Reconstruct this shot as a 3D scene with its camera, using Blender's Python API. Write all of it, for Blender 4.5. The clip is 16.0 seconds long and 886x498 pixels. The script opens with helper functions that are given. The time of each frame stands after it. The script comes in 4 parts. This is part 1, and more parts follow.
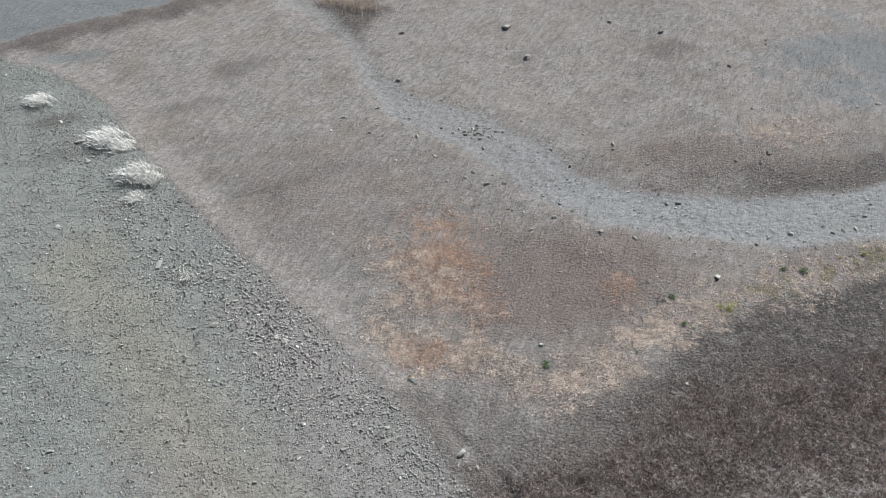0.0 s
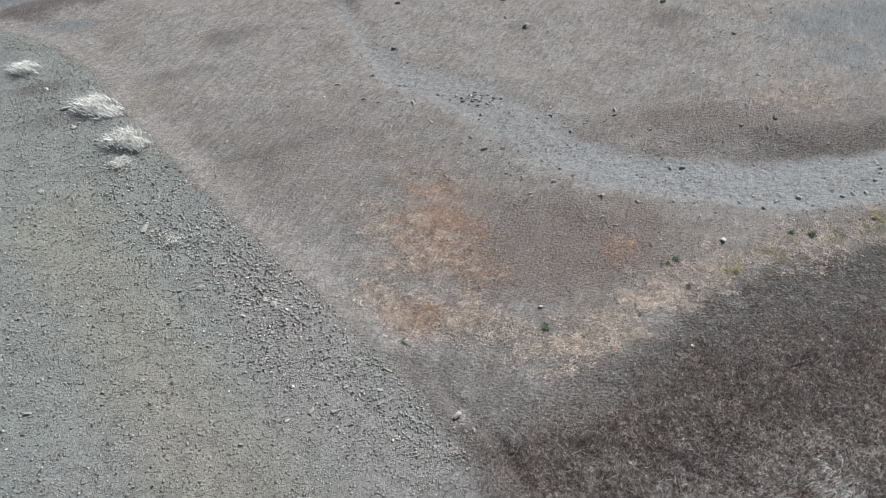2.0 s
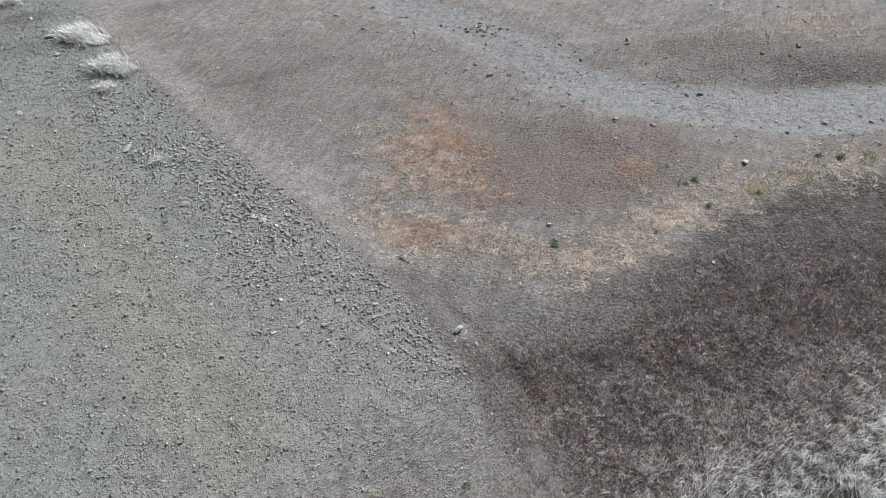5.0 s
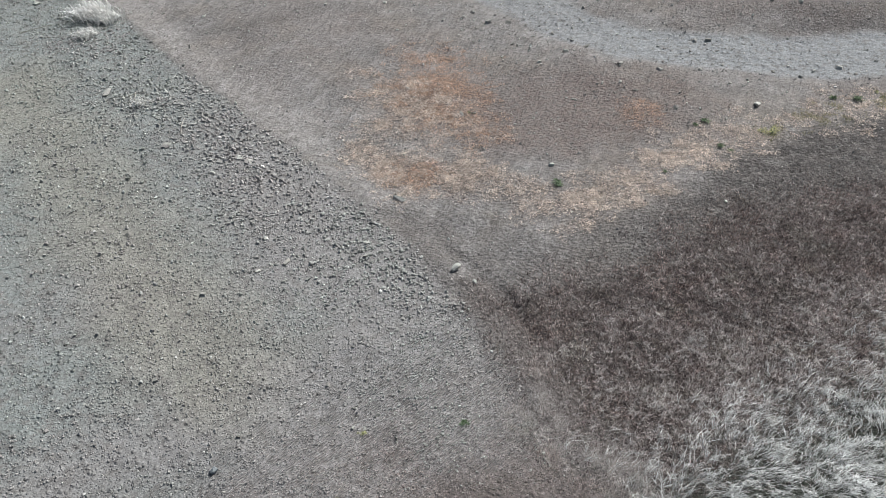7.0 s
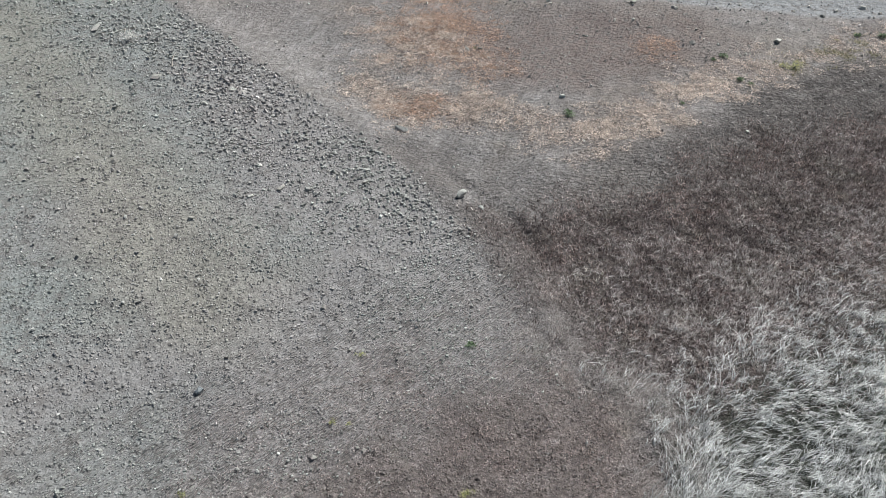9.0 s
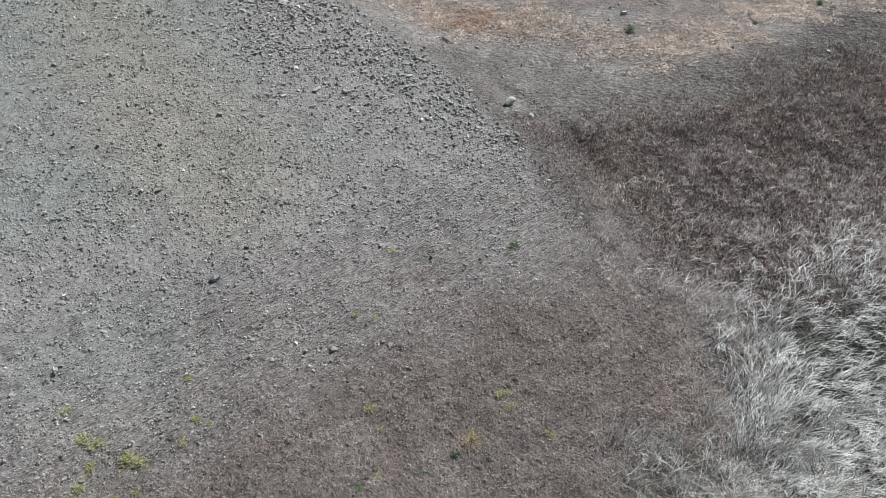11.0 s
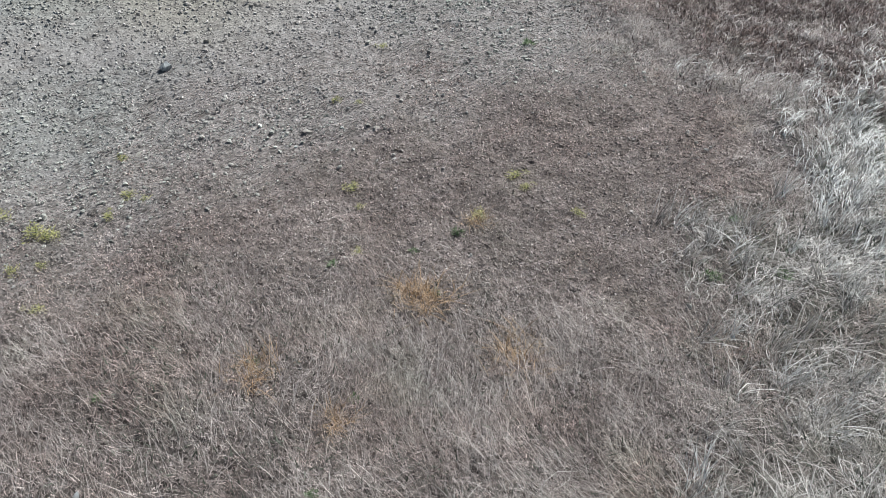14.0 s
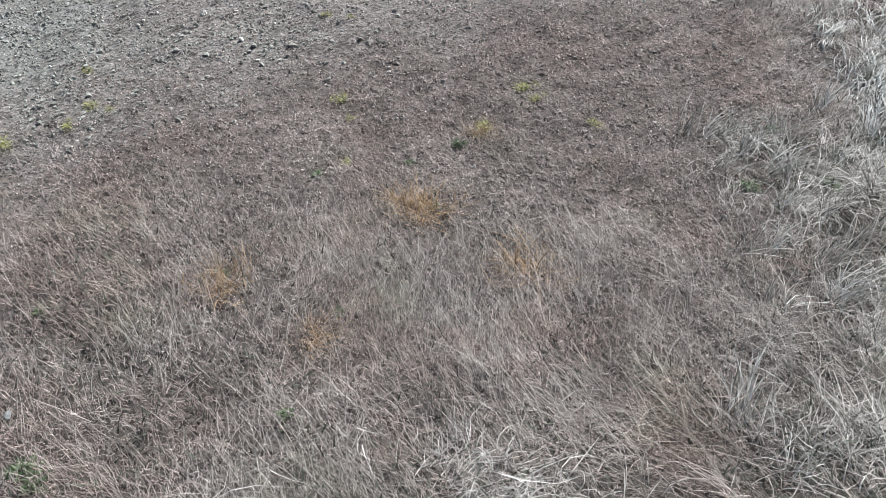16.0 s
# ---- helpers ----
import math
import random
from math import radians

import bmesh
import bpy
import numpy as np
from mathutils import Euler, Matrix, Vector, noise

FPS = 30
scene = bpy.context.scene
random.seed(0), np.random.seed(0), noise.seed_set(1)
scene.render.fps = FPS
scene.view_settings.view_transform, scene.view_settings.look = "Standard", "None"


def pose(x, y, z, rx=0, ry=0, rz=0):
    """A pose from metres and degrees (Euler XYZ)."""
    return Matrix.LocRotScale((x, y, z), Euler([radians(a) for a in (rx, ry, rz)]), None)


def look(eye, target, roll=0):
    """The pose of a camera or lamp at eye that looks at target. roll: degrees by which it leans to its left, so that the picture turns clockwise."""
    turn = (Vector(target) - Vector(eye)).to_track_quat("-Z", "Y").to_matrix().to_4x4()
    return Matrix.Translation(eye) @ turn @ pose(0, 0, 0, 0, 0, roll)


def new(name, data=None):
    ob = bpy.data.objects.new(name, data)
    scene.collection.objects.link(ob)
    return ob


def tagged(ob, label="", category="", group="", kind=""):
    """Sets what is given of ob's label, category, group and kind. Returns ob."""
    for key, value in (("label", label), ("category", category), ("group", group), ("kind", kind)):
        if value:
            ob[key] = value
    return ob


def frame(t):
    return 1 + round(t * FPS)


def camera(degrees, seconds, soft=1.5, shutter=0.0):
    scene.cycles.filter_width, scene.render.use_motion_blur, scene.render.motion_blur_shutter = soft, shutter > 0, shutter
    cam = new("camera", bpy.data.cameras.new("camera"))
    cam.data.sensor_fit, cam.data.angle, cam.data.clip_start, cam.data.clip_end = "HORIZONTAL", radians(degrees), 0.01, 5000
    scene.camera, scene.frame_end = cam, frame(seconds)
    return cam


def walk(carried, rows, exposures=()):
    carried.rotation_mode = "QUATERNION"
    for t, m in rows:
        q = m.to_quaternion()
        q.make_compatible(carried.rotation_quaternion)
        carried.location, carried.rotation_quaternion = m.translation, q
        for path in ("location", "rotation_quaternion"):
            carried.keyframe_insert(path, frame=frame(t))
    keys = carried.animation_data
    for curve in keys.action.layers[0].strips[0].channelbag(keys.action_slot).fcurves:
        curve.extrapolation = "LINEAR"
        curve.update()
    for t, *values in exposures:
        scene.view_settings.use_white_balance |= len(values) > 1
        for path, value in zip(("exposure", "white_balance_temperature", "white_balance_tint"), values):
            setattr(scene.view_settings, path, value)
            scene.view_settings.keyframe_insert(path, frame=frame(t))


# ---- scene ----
cam = camera(56.0, 16.0, soft=0.5)
PATH = [
    (0, (-1.152, -8.928, 21.848), (-1.098, -7.399, 20.56), -0.1),
    (0.5, (-1.141, -8.964, 21.625), (-1.097, -7.431, 20.34), -0.2),
    (1, (-1.054, -8.951, 21.098), (-1.0, -7.418, 19.813), -0.2),
    (1.5, (-1.051, -8.922, 20.575), (-0.996, -7.392, 19.288), -0.1),
    (2, (-0.984, -8.962, 20.037), (-0.931, -7.434, 18.748), -0.2),
    (2.5, (-0.992, -9.019, 19.425), (-0.943, -7.49, 18.136), -0.2),
    (3, (-0.992, -9.107, 18.857), (-0.947, -7.578, 17.569), -0.2),
    (3.5, (-1.008, -9.18, 18.263), (-0.965, -7.65, 16.977), -0.2),
    (4, (-0.966, -9.233, 17.716), (-0.926, -7.703, 16.429), -0.2),
    (6.5, (-0.802, -9.225, 14.9), (-0.759, -7.697, 13.61), -0.2),
    (7, (-0.822, -9.222, 14.348), (-0.777, -7.695, 13.057), -0.2),
    (7.5, (-0.798, -9.255, 13.781), (-0.755, -7.729, 12.489), -0.2),
    (8, (-0.794, -9.319, 13.245), (-0.752, -7.793, 11.954), -0.1),
    (8.5, (-0.842, -9.349, 12.722), (-0.8, -7.823, 11.429), -0.1),
    (9, (-0.89, -9.385, 12.1), (-0.85, -7.858, 10.809), -0.1),
    (9.2, (-0.931, -9.401, 11.835), (-0.899, -7.874, 10.544), -0.0),
    (11.3, (-0.762, -9.476, 9.222), (-0.838, -7.958, 7.922), -0.6),
    (11.5, (-0.807, -9.5, 8.902), (-0.879, -7.977, 7.608), -0.5),
    (12, (-0.796, -9.509, 8.233), (-0.87, -7.983, 6.943), -0.5),
    (12.5, (-0.808, -9.497, 7.57), (-0.877, -7.97, 6.28), -0.3),
    (13, (-0.81, -9.501, 6.874), (-0.881, -7.972, 5.587), -0.2),
    (13.5, (-0.816, -9.525, 6.21), (-0.886, -7.993, 4.926), -0.1),
    (14, (-0.798, -9.545, 5.612), (-0.866, -8.013, 4.328), 0.1),
    (14.5, (-0.754, -9.522, 5.028), (-0.83, -7.992, 3.741), -0.2),
    (15, (-0.784, -9.434, 4.513), (-0.856, -7.908, 3.222), -0.1),
    (15.5, (-0.823, -9.338, 4.364), (-0.895, -7.812, 3.073), -0.0),
    (16, (-0.774, -9.277, 4.36), (-0.85, -7.753, 3.067), -0.1),
]
walk(cam, [(t, look(eye, target, roll)) for t, eye, target, roll in PATH], exposures=[(0, 0.14), (4, 0.14), (6.5, 0.17), (9, 0.19), (11.5, 0.2), (12.5, 0.3), (13.5, 0.42), (14.5, 0.48), (16, 0.54)])

# ---- world, sun, exposure ----
SUN_ELEVATION, SUN_AZIMUTH = radians(45), radians(42)  # azimuth: clockwise from +y
world = bpy.data.worlds.new("sky")
scene.world = world
world.use_nodes = True
wn = world.node_tree.nodes
sky = wn.new("ShaderNodeTexSky")
sky.sky_type = "NISHITA"
sky.sun_disc = False
sky.sun_elevation, sky.sun_rotation = SUN_ELEVATION, SUN_AZIMUTH
world.node_tree.links.new(sky.outputs[0], wn["Background"].inputs[0])
wn["Background"].inputs[1].default_value = 0.05
sun_data = bpy.data.lights.new("sun", "SUN")
sun_data.energy, sun_data.angle, sun_data.color = 5.0, radians(0.6), (0.988, 0.99, 0.985)
sun = new("sun", sun_data)
sun.matrix_world = look((0, 0, 0), (-math.sin(SUN_AZIMUTH) * math.cos(SUN_ELEVATION), -math.cos(SUN_AZIMUTH) * math.cos(SUN_ELEVATION), -math.sin(SUN_ELEVATION)))

# ---- number fields ----
rng = np.random.default_rng(7)


def lattice(ix, iy, seed):
    h = (ix.astype(np.int64) * 374761393 + iy.astype(np.int64) * 668265263 + seed * 974634777) & 0xFFFFFFFF
    h = ((h ^ (h >> 13)) * 1274126177) & 0xFFFFFFFF
    return ((h ^ (h >> 16)) & 0xFFFF) / 65535.0


def grain(x, y, seed):
    """Smooth noise from 0 to 1 with a cell of one unit."""
    x, y = np.asarray(x, float), np.asarray(y, float)
    ix, iy = np.floor(x), np.floor(y)
    u, v = x - ix, y - iy
    u, v = u * u * (3 - 2 * u), v * v * (3 - 2 * v)
    a, b = lattice(ix, iy, seed), lattice(ix + 1, iy, seed)
    c, d = lattice(ix, iy + 1, seed), lattice(ix + 1, iy + 1, seed)
    return (a * (1 - u) + b * u) * (1 - v) + (c * (1 - u) + d * u) * v


def fbm(x, y, size, seed, octaves=4):
    """Layered noise, about -1 to 1, whose largest forms are size metres across."""
    total, weight, norm = 0.0, 1.0, 0.0
    for k in range(octaves):
        total = total + weight * (grain(x / size * 2**k + 17.3 * k, y / size * 2**k - 9.1 * k, seed + k) * 2 - 1)
        norm += weight
        weight *= 0.55
    return total / norm * 1.6


def ramp(a, b, v):
    s = np.clip((v - a) / (b - a), 0, 1)
    return s * s * (3 - 2 * s)


def side(x, y, line):
    """Distance to a polyline, positive on its left."""
    best = np.full(np.shape(x), 1e9)
    sign = np.ones(np.shape(x))
    for (ax, ay), (bx, by) in zip(line, line[1:]):
        dx, dy = bx - ax, by - ay
        k = np.clip(((x - ax) * dx + (y - ay) * dy) / (dx * dx + dy * dy), 0, 1)
        d = np.hypot(x - ax - k * dx, y - ay - k * dy)
        s = np.where(dx * (y - ay) - dy * (x - ax) >= 0, 1.0, -1.0)
        near = d < best - 1e-9
        best, sign = np.where(near, d, best), np.where(near, s, sign)
    return best * sign


# ---- plan of the ground ----
FIELD_EDGE = [(-60, 48), (-26, 35.5), (-20.7, 32.6), (-17, 28.9), (-13.5, 23.7), (-9.1, 17.7), (-5.0, 12.7), (-2.3, 9.4), (-1.0, 7.2), (0.35, 5.4), (1.2, 3.2), (1.9, 1.6), (2.7, 0.4), (3.3, -0.9), (3.2, -2.2), (3.6, -4.0), (4.0, -12)]
FIELD_LOW = [(-30, -14), (-6.9, -2.2), (-5.6, -1.2), (-4.3, -0.2), (-2.9, 0.9), (-1.5, 2.0), (0.3, 3.1), (1.3, 3.6), (3, 4.5)]
TRACK = [(-9.0, 44, 1.2), (-8.2, 41.8, 1.1), (-5.2, 36.8, 0.4), (-3.6, 31.5, 0.6), (-1.7, 28.2, 1.1), (1.2, 26.4, 1.45), (3.7, 23.4, 1.5), (5.1, 21.3, 1.4), (7.0, 19.7, 1.4), (10.8, 18.9, 1.4), (13.6, 18.4, 1.7), (19.0, 18.9, 1.75), (30, 21, 1.8), (60, 24, 1.9)]
LITTER = [(-2.4, 12.7), (-0.9, 11.5), (0.9, 11.0), (2.8, 9.7), (4.7, 10.1), (6.4, 11.7), (8.1, 12.8), (10.2, 13.9), (12.1, 14.5), (14.5, 15.1), (16.8, 16.0), (24, 17.5)]
SOIL_EDGE = [(-3.2, 8.0), (-1.7, 9.6), (-0.2, 10.0), (1.4, 10.2), (1.7, 8.9), (2.7, 8.4), (5.2, 9.6), (7.4, 10.7), (8.7, 12.3), (9.8, 12.0), (10.9, 13.5), (12.9, 13.6), (15.4, 14.5), (17.0, 14.8), (30, 17)]
GRASS_EDGE = [(0.2, 5.6), (1.2, 6.4), (2.6, 7.1), (3.9, 7.0), (6.5, 8.8), (9.1, 9.9), (12, 10.5), (17, 11.6), (40, 15)]
BURNT = [(-10.7, 33.2, 2.6, 1.4, 0.7), (-4.8, 23.1, 1.5, 0.8, 0.6), (13.0, 33.6, 1.6, 1.1, 0.6), (5.0, 33.6, 1.2, 0.7, 0.5), (-7.8, 21.7, 2.2, 1.0, 0.5), (-19.1, 27.6, 1.9, 0.8, 0.9), (-12.6, 29.0, 2.4, 1.0, 0.45), (-18.0, 24.6, 2.2, 1.2, 0.45), (-2.5, 19.2, 1.8, 0.8, 0.4), (9.5, 28.6, 2.6, 0.9, 0.35)]
RIDGE = [(-40, 29), (-25.1, 35.6), (-22.3, 37.0), (-19, 38.9), (-15.9, 40.7), (-8, 46)]


def track_side(x, y):
    """How far inside the track (positive) a place lies, and on which side of its middle."""
    best, where = np.full(np.shape(x), -1e9), np.zeros(np.shape(x))
    for (ax, ay, aw), (bx, by, bw) in zip(TRACK, TRACK[1:]):
        dx, dy = bx - ax, by - ay
        k = np.clip(((x - ax) * dx + (y - ay) * dy) / (dx * dx + dy * dy), 0, 1)
        d = np.hypot(x - ax - k * dx, y - ay - k * dy)
        s = np.where(dx * (y - ay) - dy * (x - ax) >= 0, 1.0, -1.0)
        inside = aw + (bw - aw) * k - d
        near = inside > best
        best, where = np.where(near, inside, best), np.where(near, s, where)
    return best, where


def height(x, y):
    x, y = np.asarray(x, float), np.asarray(y, float)
    near = ramp(90, 50, np.hypot(x, y - 15))
    edge = side(x, y, FIELD_EDGE)
    inside, where = track_side(x, y)
    z = 0.10 * fbm(x, y, 6.0, 11, 3) + 0.035 * fbm(x, y, 1.1, 21, 4)
    z = z - 0.14 * ramp(-0.8, 0.6, inside)
    z = z + 0.45 * ramp(9, 16, x) * np.where(where > 0, ramp(0.0, -2.2, inside), 0)
    z = z - 0.12 * ramp(-0.3, 1.6, edge) * ramp(4.0, 1.4, edge) * ramp(6.5, 9, y)
    field = ramp(0.15, -0.25, edge)
    z = z + field * (0.03 * fbm(x, y, 0.35, 31, 3) + 0.012 * np.sin((x * 0.55 - y * 0.83) * 2 * np.pi / 0.34))
    grass = ramp(0.1, 1.5, -side(x, y, GRASS_EDGE)) * (1 - field)
    z = z + grass * (0.05 + 0.06 * fbm(x, y, 1.4, 41, 3))
    wheel = ramp(0.32, 0.0, np.abs(edge - 1.0)) * ramp(9, 7.5, y) * ramp(1.5, 4.0, y) * ramp(-0.3, 0.3, fbm(x, y, 0.9, 55, 3))
    z = z - 0.085 * wheel
    ridge = np.abs(side(x, y, RIDGE))
    z = z + 0.24 * ramp(1.8, 0.0, ridge + 0.5 * fbm(x, y, 1.5, 51, 3))
    return z * near


def zones(x, y):
    x, y = np.asarray(x, float), np.asarray(y, float)
    j1, j2, j3 = fbm(x, y, 1.6, 61), fbm(x, y, 0.5, 71, 3), fbm(x, y, 5.0, 81, 3)
    edge = side(x, y, FIELD_EDGE) + 0.16 * j1 + 0.08 * j2
    low = side(x, y, FIELD_LOW) + 0.7 * j1 + 0.25 * j2
    blur = 0.3 + 0.35 * ramp(8, 5, y)
    field = ramp(0, 1, 0.5 - 0.5 * edge / blur)
    weed = field * ramp(2.3, -3.2, low + 0.2 * j1)
    inside, where = track_side(x, y)
    track = ramp(-0.35, 0.35, inside + 0.14 * j1 + 0.15 * j2) * (0.55 + 0.2 * ramp(38, 27, y) + 0.2 * ramp(3, 9, x))
    soil = ramp(0.6, -0.7, side(x, y, SOIL_EDGE) + 0.5 * j1 + 0.5 * j2) * (1 - field) * (0.46 + 0.54 * ramp(2.5, 9, x + 0.8 * j1))
    dark = ramp(-0.8, 2.0, -side(x, y, GRASS_EDGE) + 0.7 * j1 + 0.35 * j2) * (1 - field)
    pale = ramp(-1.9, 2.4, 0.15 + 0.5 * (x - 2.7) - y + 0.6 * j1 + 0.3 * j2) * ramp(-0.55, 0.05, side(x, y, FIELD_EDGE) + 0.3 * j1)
    tongue = ramp(-0.5, 0.6, x - 1.62 + 0.3 * np.maximum(0, -4.2 - y) + 0.25 * (y + 2.0) * ramp(-2.0, -1.0, y) + 0.3 * j1 + 0.2 * j2) * ramp(-1.2, -2.6, y + 0.4 * j1) * ramp(-9.0, -7.5, y)
    hollow = ramp(1.1, 0.3, np.hypot((x + 0.8) / 2.1, (y + 6.6) / 1.05) + 0.3 * j1)
    sere = np.maximum(tongue, hollow)
    verge = ramp(1.5, 0.2, edge) * (1 - field) * ramp(6.5, 4.5, y)
    arc = np.abs(side(x, y, LITTER) + 0.1)
    litter = ramp(1.5, 0.2, arc + 0.55 * j1 + 0.55 * j2) * (1 - field) * (1 - 0.55 * ramp(5.5, 9.5, x))
    blob = ramp(1.05, 0.1, np.hypot((x + 1.2) / 2.9, (y - 14.4) / 4.6) + 0.3 * j1 + 0.2 * j2)
    far = ramp(1.0, 0.2, np.hypot((x - 16.0) / 3.6, (y - 24.7) / 1.7) + 0.45 * j1 + 0.3 * j2)
    litter = np.maximum(litter, np.maximum(0.75 * blob * (1 - field), 0.5 * far))
    orange = np.maximum(0.9 * ramp(1.15, 0.0, np.hypot((x + 0.1) / 2.3, (y - 16.0) / 4.4) + 0.3 * j1 + 0.15 * j2), 0.6 * ramp(1.0, 0.1, np.hypot((x + 0.8) / 1.6, (y - 11.5) / 1.2) + 0.3 * j1))
    orange = np.maximum(orange, 0.5 * ramp(0.9, 0.2, np.hypot((x - 6.4) / 1.1, (y - 14.6) / 1.5) + 0.3 * j1))
    orange = orange * (1 - field) * (1 - track)
    ridge = ramp(1.6, 0.3, np.abs(side(x, y, RIDGE)) + 0.6 * j1)
    beyond = ramp(0.3, 2.0, side(x, y, RIDGE) + 0.5 * j1)
    beyond = np.maximum(beyond, 0.75 * ramp(1.0, 0.2, np.hypot((x - 25) / 10.0, (y - 31) / 8.0) + 0.35 * j1))
    beyond = np.maximum(beyond, 0.7 * ramp(1.1, 0.3, np.hypot((x + 20.6) / 2.4, (y - 34.6) / 1.0) + 0.35 * j1))
    start = ramp(1.0, 0.3, np.hypot((x + 4.9) / 2.6, (y - 39.2) / 3.2) + 0.35 * j1)
    # painted shade on the bank slope that faces away from the sun
    bank_shade = ramp(11, 17, x) * np.where(where > 0, ramp(-3.2, -0.4, inside + 0.3 * j1), 0) * (1 - track)
    brown = ramp(-0.35, 0.9, j3 + 0.4 * j1) * (1 - ramp(3.0, 0.8, edge + 0.6 * j1) * ramp(8, 11, y))
    brown = np.maximum(brown, ramp(1.1, 0.4, np.hypot((x - 5.0) / 6.5, (y - 14.8) / 4.0) + 0.3 * j1))
    strip = ramp(-0.1, 0.4, edge) * ramp(2.6, 0.8, edge + 0.8 * j1) * ramp(9.5, 13, y) * ramp(34, 24, y)
    strip = np.maximum(strip, 0.8 * ramp(23, 29, y + 0.8 * j1))
    brown = brown * (1 - 0.9 * ramp(21, 27, y))
    burnt = np.zeros(np.shape(x))
    for px, py, rx, ry, k in BURNT:
        burnt = np.maximum(burnt, k * ramp(1.15, 0.25, np.hypot((x - px) / rx, (y - py - 0.25 * (x - px)) / ry) + 0.3 * j1 + 0.2 * j2))
    olive = ramp(2.6, 0.4, np.abs(side(x, y, [(-5.5, 3.5), (-8.0, 6.8), (-11.4, 12.0), (-15, 17)])) + 0.6 * j1) * field * (1 - weed)
    gravel = np.maximum(ramp(1.1, 0.35, np.hypot((x - 4.6) / 6.4, (y - 14.9 - 0.12 * (x - 4.6)) / 4.0) + 0.25 * j1 + 0.15 * j2), 0.3 * ramp(1.1, 0.3, np.hypot((x + 4.5) / 5.0, (y - 20.0) / 5.5) + 0.4 * j1)) * (1 - field)
    gravel = np.maximum(gravel, 0.75 * ramp(1.1, 0.3, np.hypot((x - 12.5) / 5.5, (y - 22.8) / 2.2) + 0.35 * j1)) * (1 - track)
    matted = weed * ramp(-2.6, -5.2, y + 0.8 * j1)
    dust = 0.75 * ramp(0.5, 0.1, np.abs(side(x, y, [(0.9, 10.2), (0.5, 8.6), (0.2, 7.0)])) + 0.35 * j2 + 0.2 * j1)
    return dict(field=field, weed=weed, track=track, soil=np.maximum(soil * (1 - litter), np.maximum(0.75 * start, 0.5 * bank_shade)), dark=dark * (1 - verge), pale=pale, sere=sere, verge=verge, litter=litter * (1 - track), orange=orange, furrow=field * ramp(-3.2, -0.5, low) * ramp(3.5, 0.8, low), ridge=ridge, beyond=beyond, brown=brown, strip=strip, burnt=burnt, olive=olive, dust=dust, gravel=gravel, matted=matted)


# ---- materials ----
class Nodes:
    """A short way to write a node tree."""

    def __init__(self, name):
        self.mat = bpy.data.materials.new(name)
        self.mat.use_nodes = True
        self.tree = self.mat.node_tree
        self.tree.nodes.clear()
        self.out = self.tree.nodes.new("ShaderNodeOutputMaterial")
        self.place = self.add("ShaderNodeTexCoord").outputs["Object"]

    def add(self, kind, **put):
        node = self.tree.nodes.new(kind)
        for key, value in put.items():
            self.feed(node.inputs[key.replace("_", " ")], value)
        return node

    def feed(self, socket, value):
        if isinstance(value, bpy.types.NodeSocket):
            self.tree.links.new(value, socket)
        elif isinstance(value, tuple) and len(value) == 3 and socket.type == "RGBA":
            socket.default_value = (*value, 1)
        else:
            socket.default_value = value

    def noise(self, size, detail=4.0, rough=0.6, place=None):
        return self.add("ShaderNodeTexNoise", Vector=place or self.place, Scale=1 / size, Detail=detail, Roughness=rough).outputs["Fac"]

    def math(self, op, a, b=0.0, c=0.0):
        node = self.tree.nodes.new("ShaderNodeMath")
        node.operation = op
        for socket, value in zip(node.inputs, (a, b, c)):
            self.feed(socket, value)
        return node.outputs[0]

    def span(self, value, a, b, lo=0.0, hi=1.0):
        node = self.tree.nodes.new("ShaderNodeMapRange")
        for socket, v in zip(node.inputs, (value, a, b, lo, hi)):
            self.feed(socket, v)
        return node.outputs[0]

    def mix(self, k, a, b, how="MIX"):
        node = self.tree.nodes.new("ShaderNodeMix")
        node.data_type, node.blend_type = "RGBA", how
        for socket, v in zip((node.inputs[0], node.inputs[6], node.inputs[7]), (k, a, b)):
            self.feed(socket, v)
        return node.outputs[2]

    def named(self, name):
        node = self.tree.nodes.new("ShaderNodeAttribute")
        node.attribute_name = name
        return node.outputs["Fac"]

    def scale(self, colour, k):
        return self.mix(1.0, colour, self.add("ShaderNodeCombineColor", Red=k, Green=k, Blue=k).outputs[0], "MULTIPLY")

    def ramp(self, k, stops):
        node = self.tree.nodes.new("ShaderNodeValToRGB")
        el = node.color_ramp.elements
        while len(el) < len(stops):
            el.new(0.5)
        for e, (p, c) in zip(el, stops):
            e.position, e.color = p, (*c, 1)
        self.feed(node.inputs[0], k)
        return node.outputs[0]

    def bump(self, fac, strength, depth, base=None):
        node = self.add("ShaderNodeBump", Strength=strength, Distance=depth, Height=fac)
        if base is not None:
            self.feed(node.inputs["Normal"], base)
        return node.outputs[0]

    def finish(self, colour, rough=0.9, normal=None, through_light=0.0, gloss=0.25):
        s = self.add("ShaderNodeBsdfPrincipled", Base_Color=colour, Roughness=rough)
        s.inputs["Specular IOR Level"].default_value = gloss
        if normal is not None:
            self.feed(s.inputs["Normal"], normal)
        last = s.outputs[0]
        if through_light:
            t = self.add("ShaderNodeBsdfTranslucent", Color=colour)
            m = self.tree.nodes.new("ShaderNodeMixShader")
            m.inputs[0].default_value = through_light
            self.tree.links.new(last, m.inputs[1])
            self.tree.links.new(t.outputs[0], m.inputs[2])
            last = m.outputs[0]
        self.tree.links.new(last, self.out.inputs[0])
        return self.mat


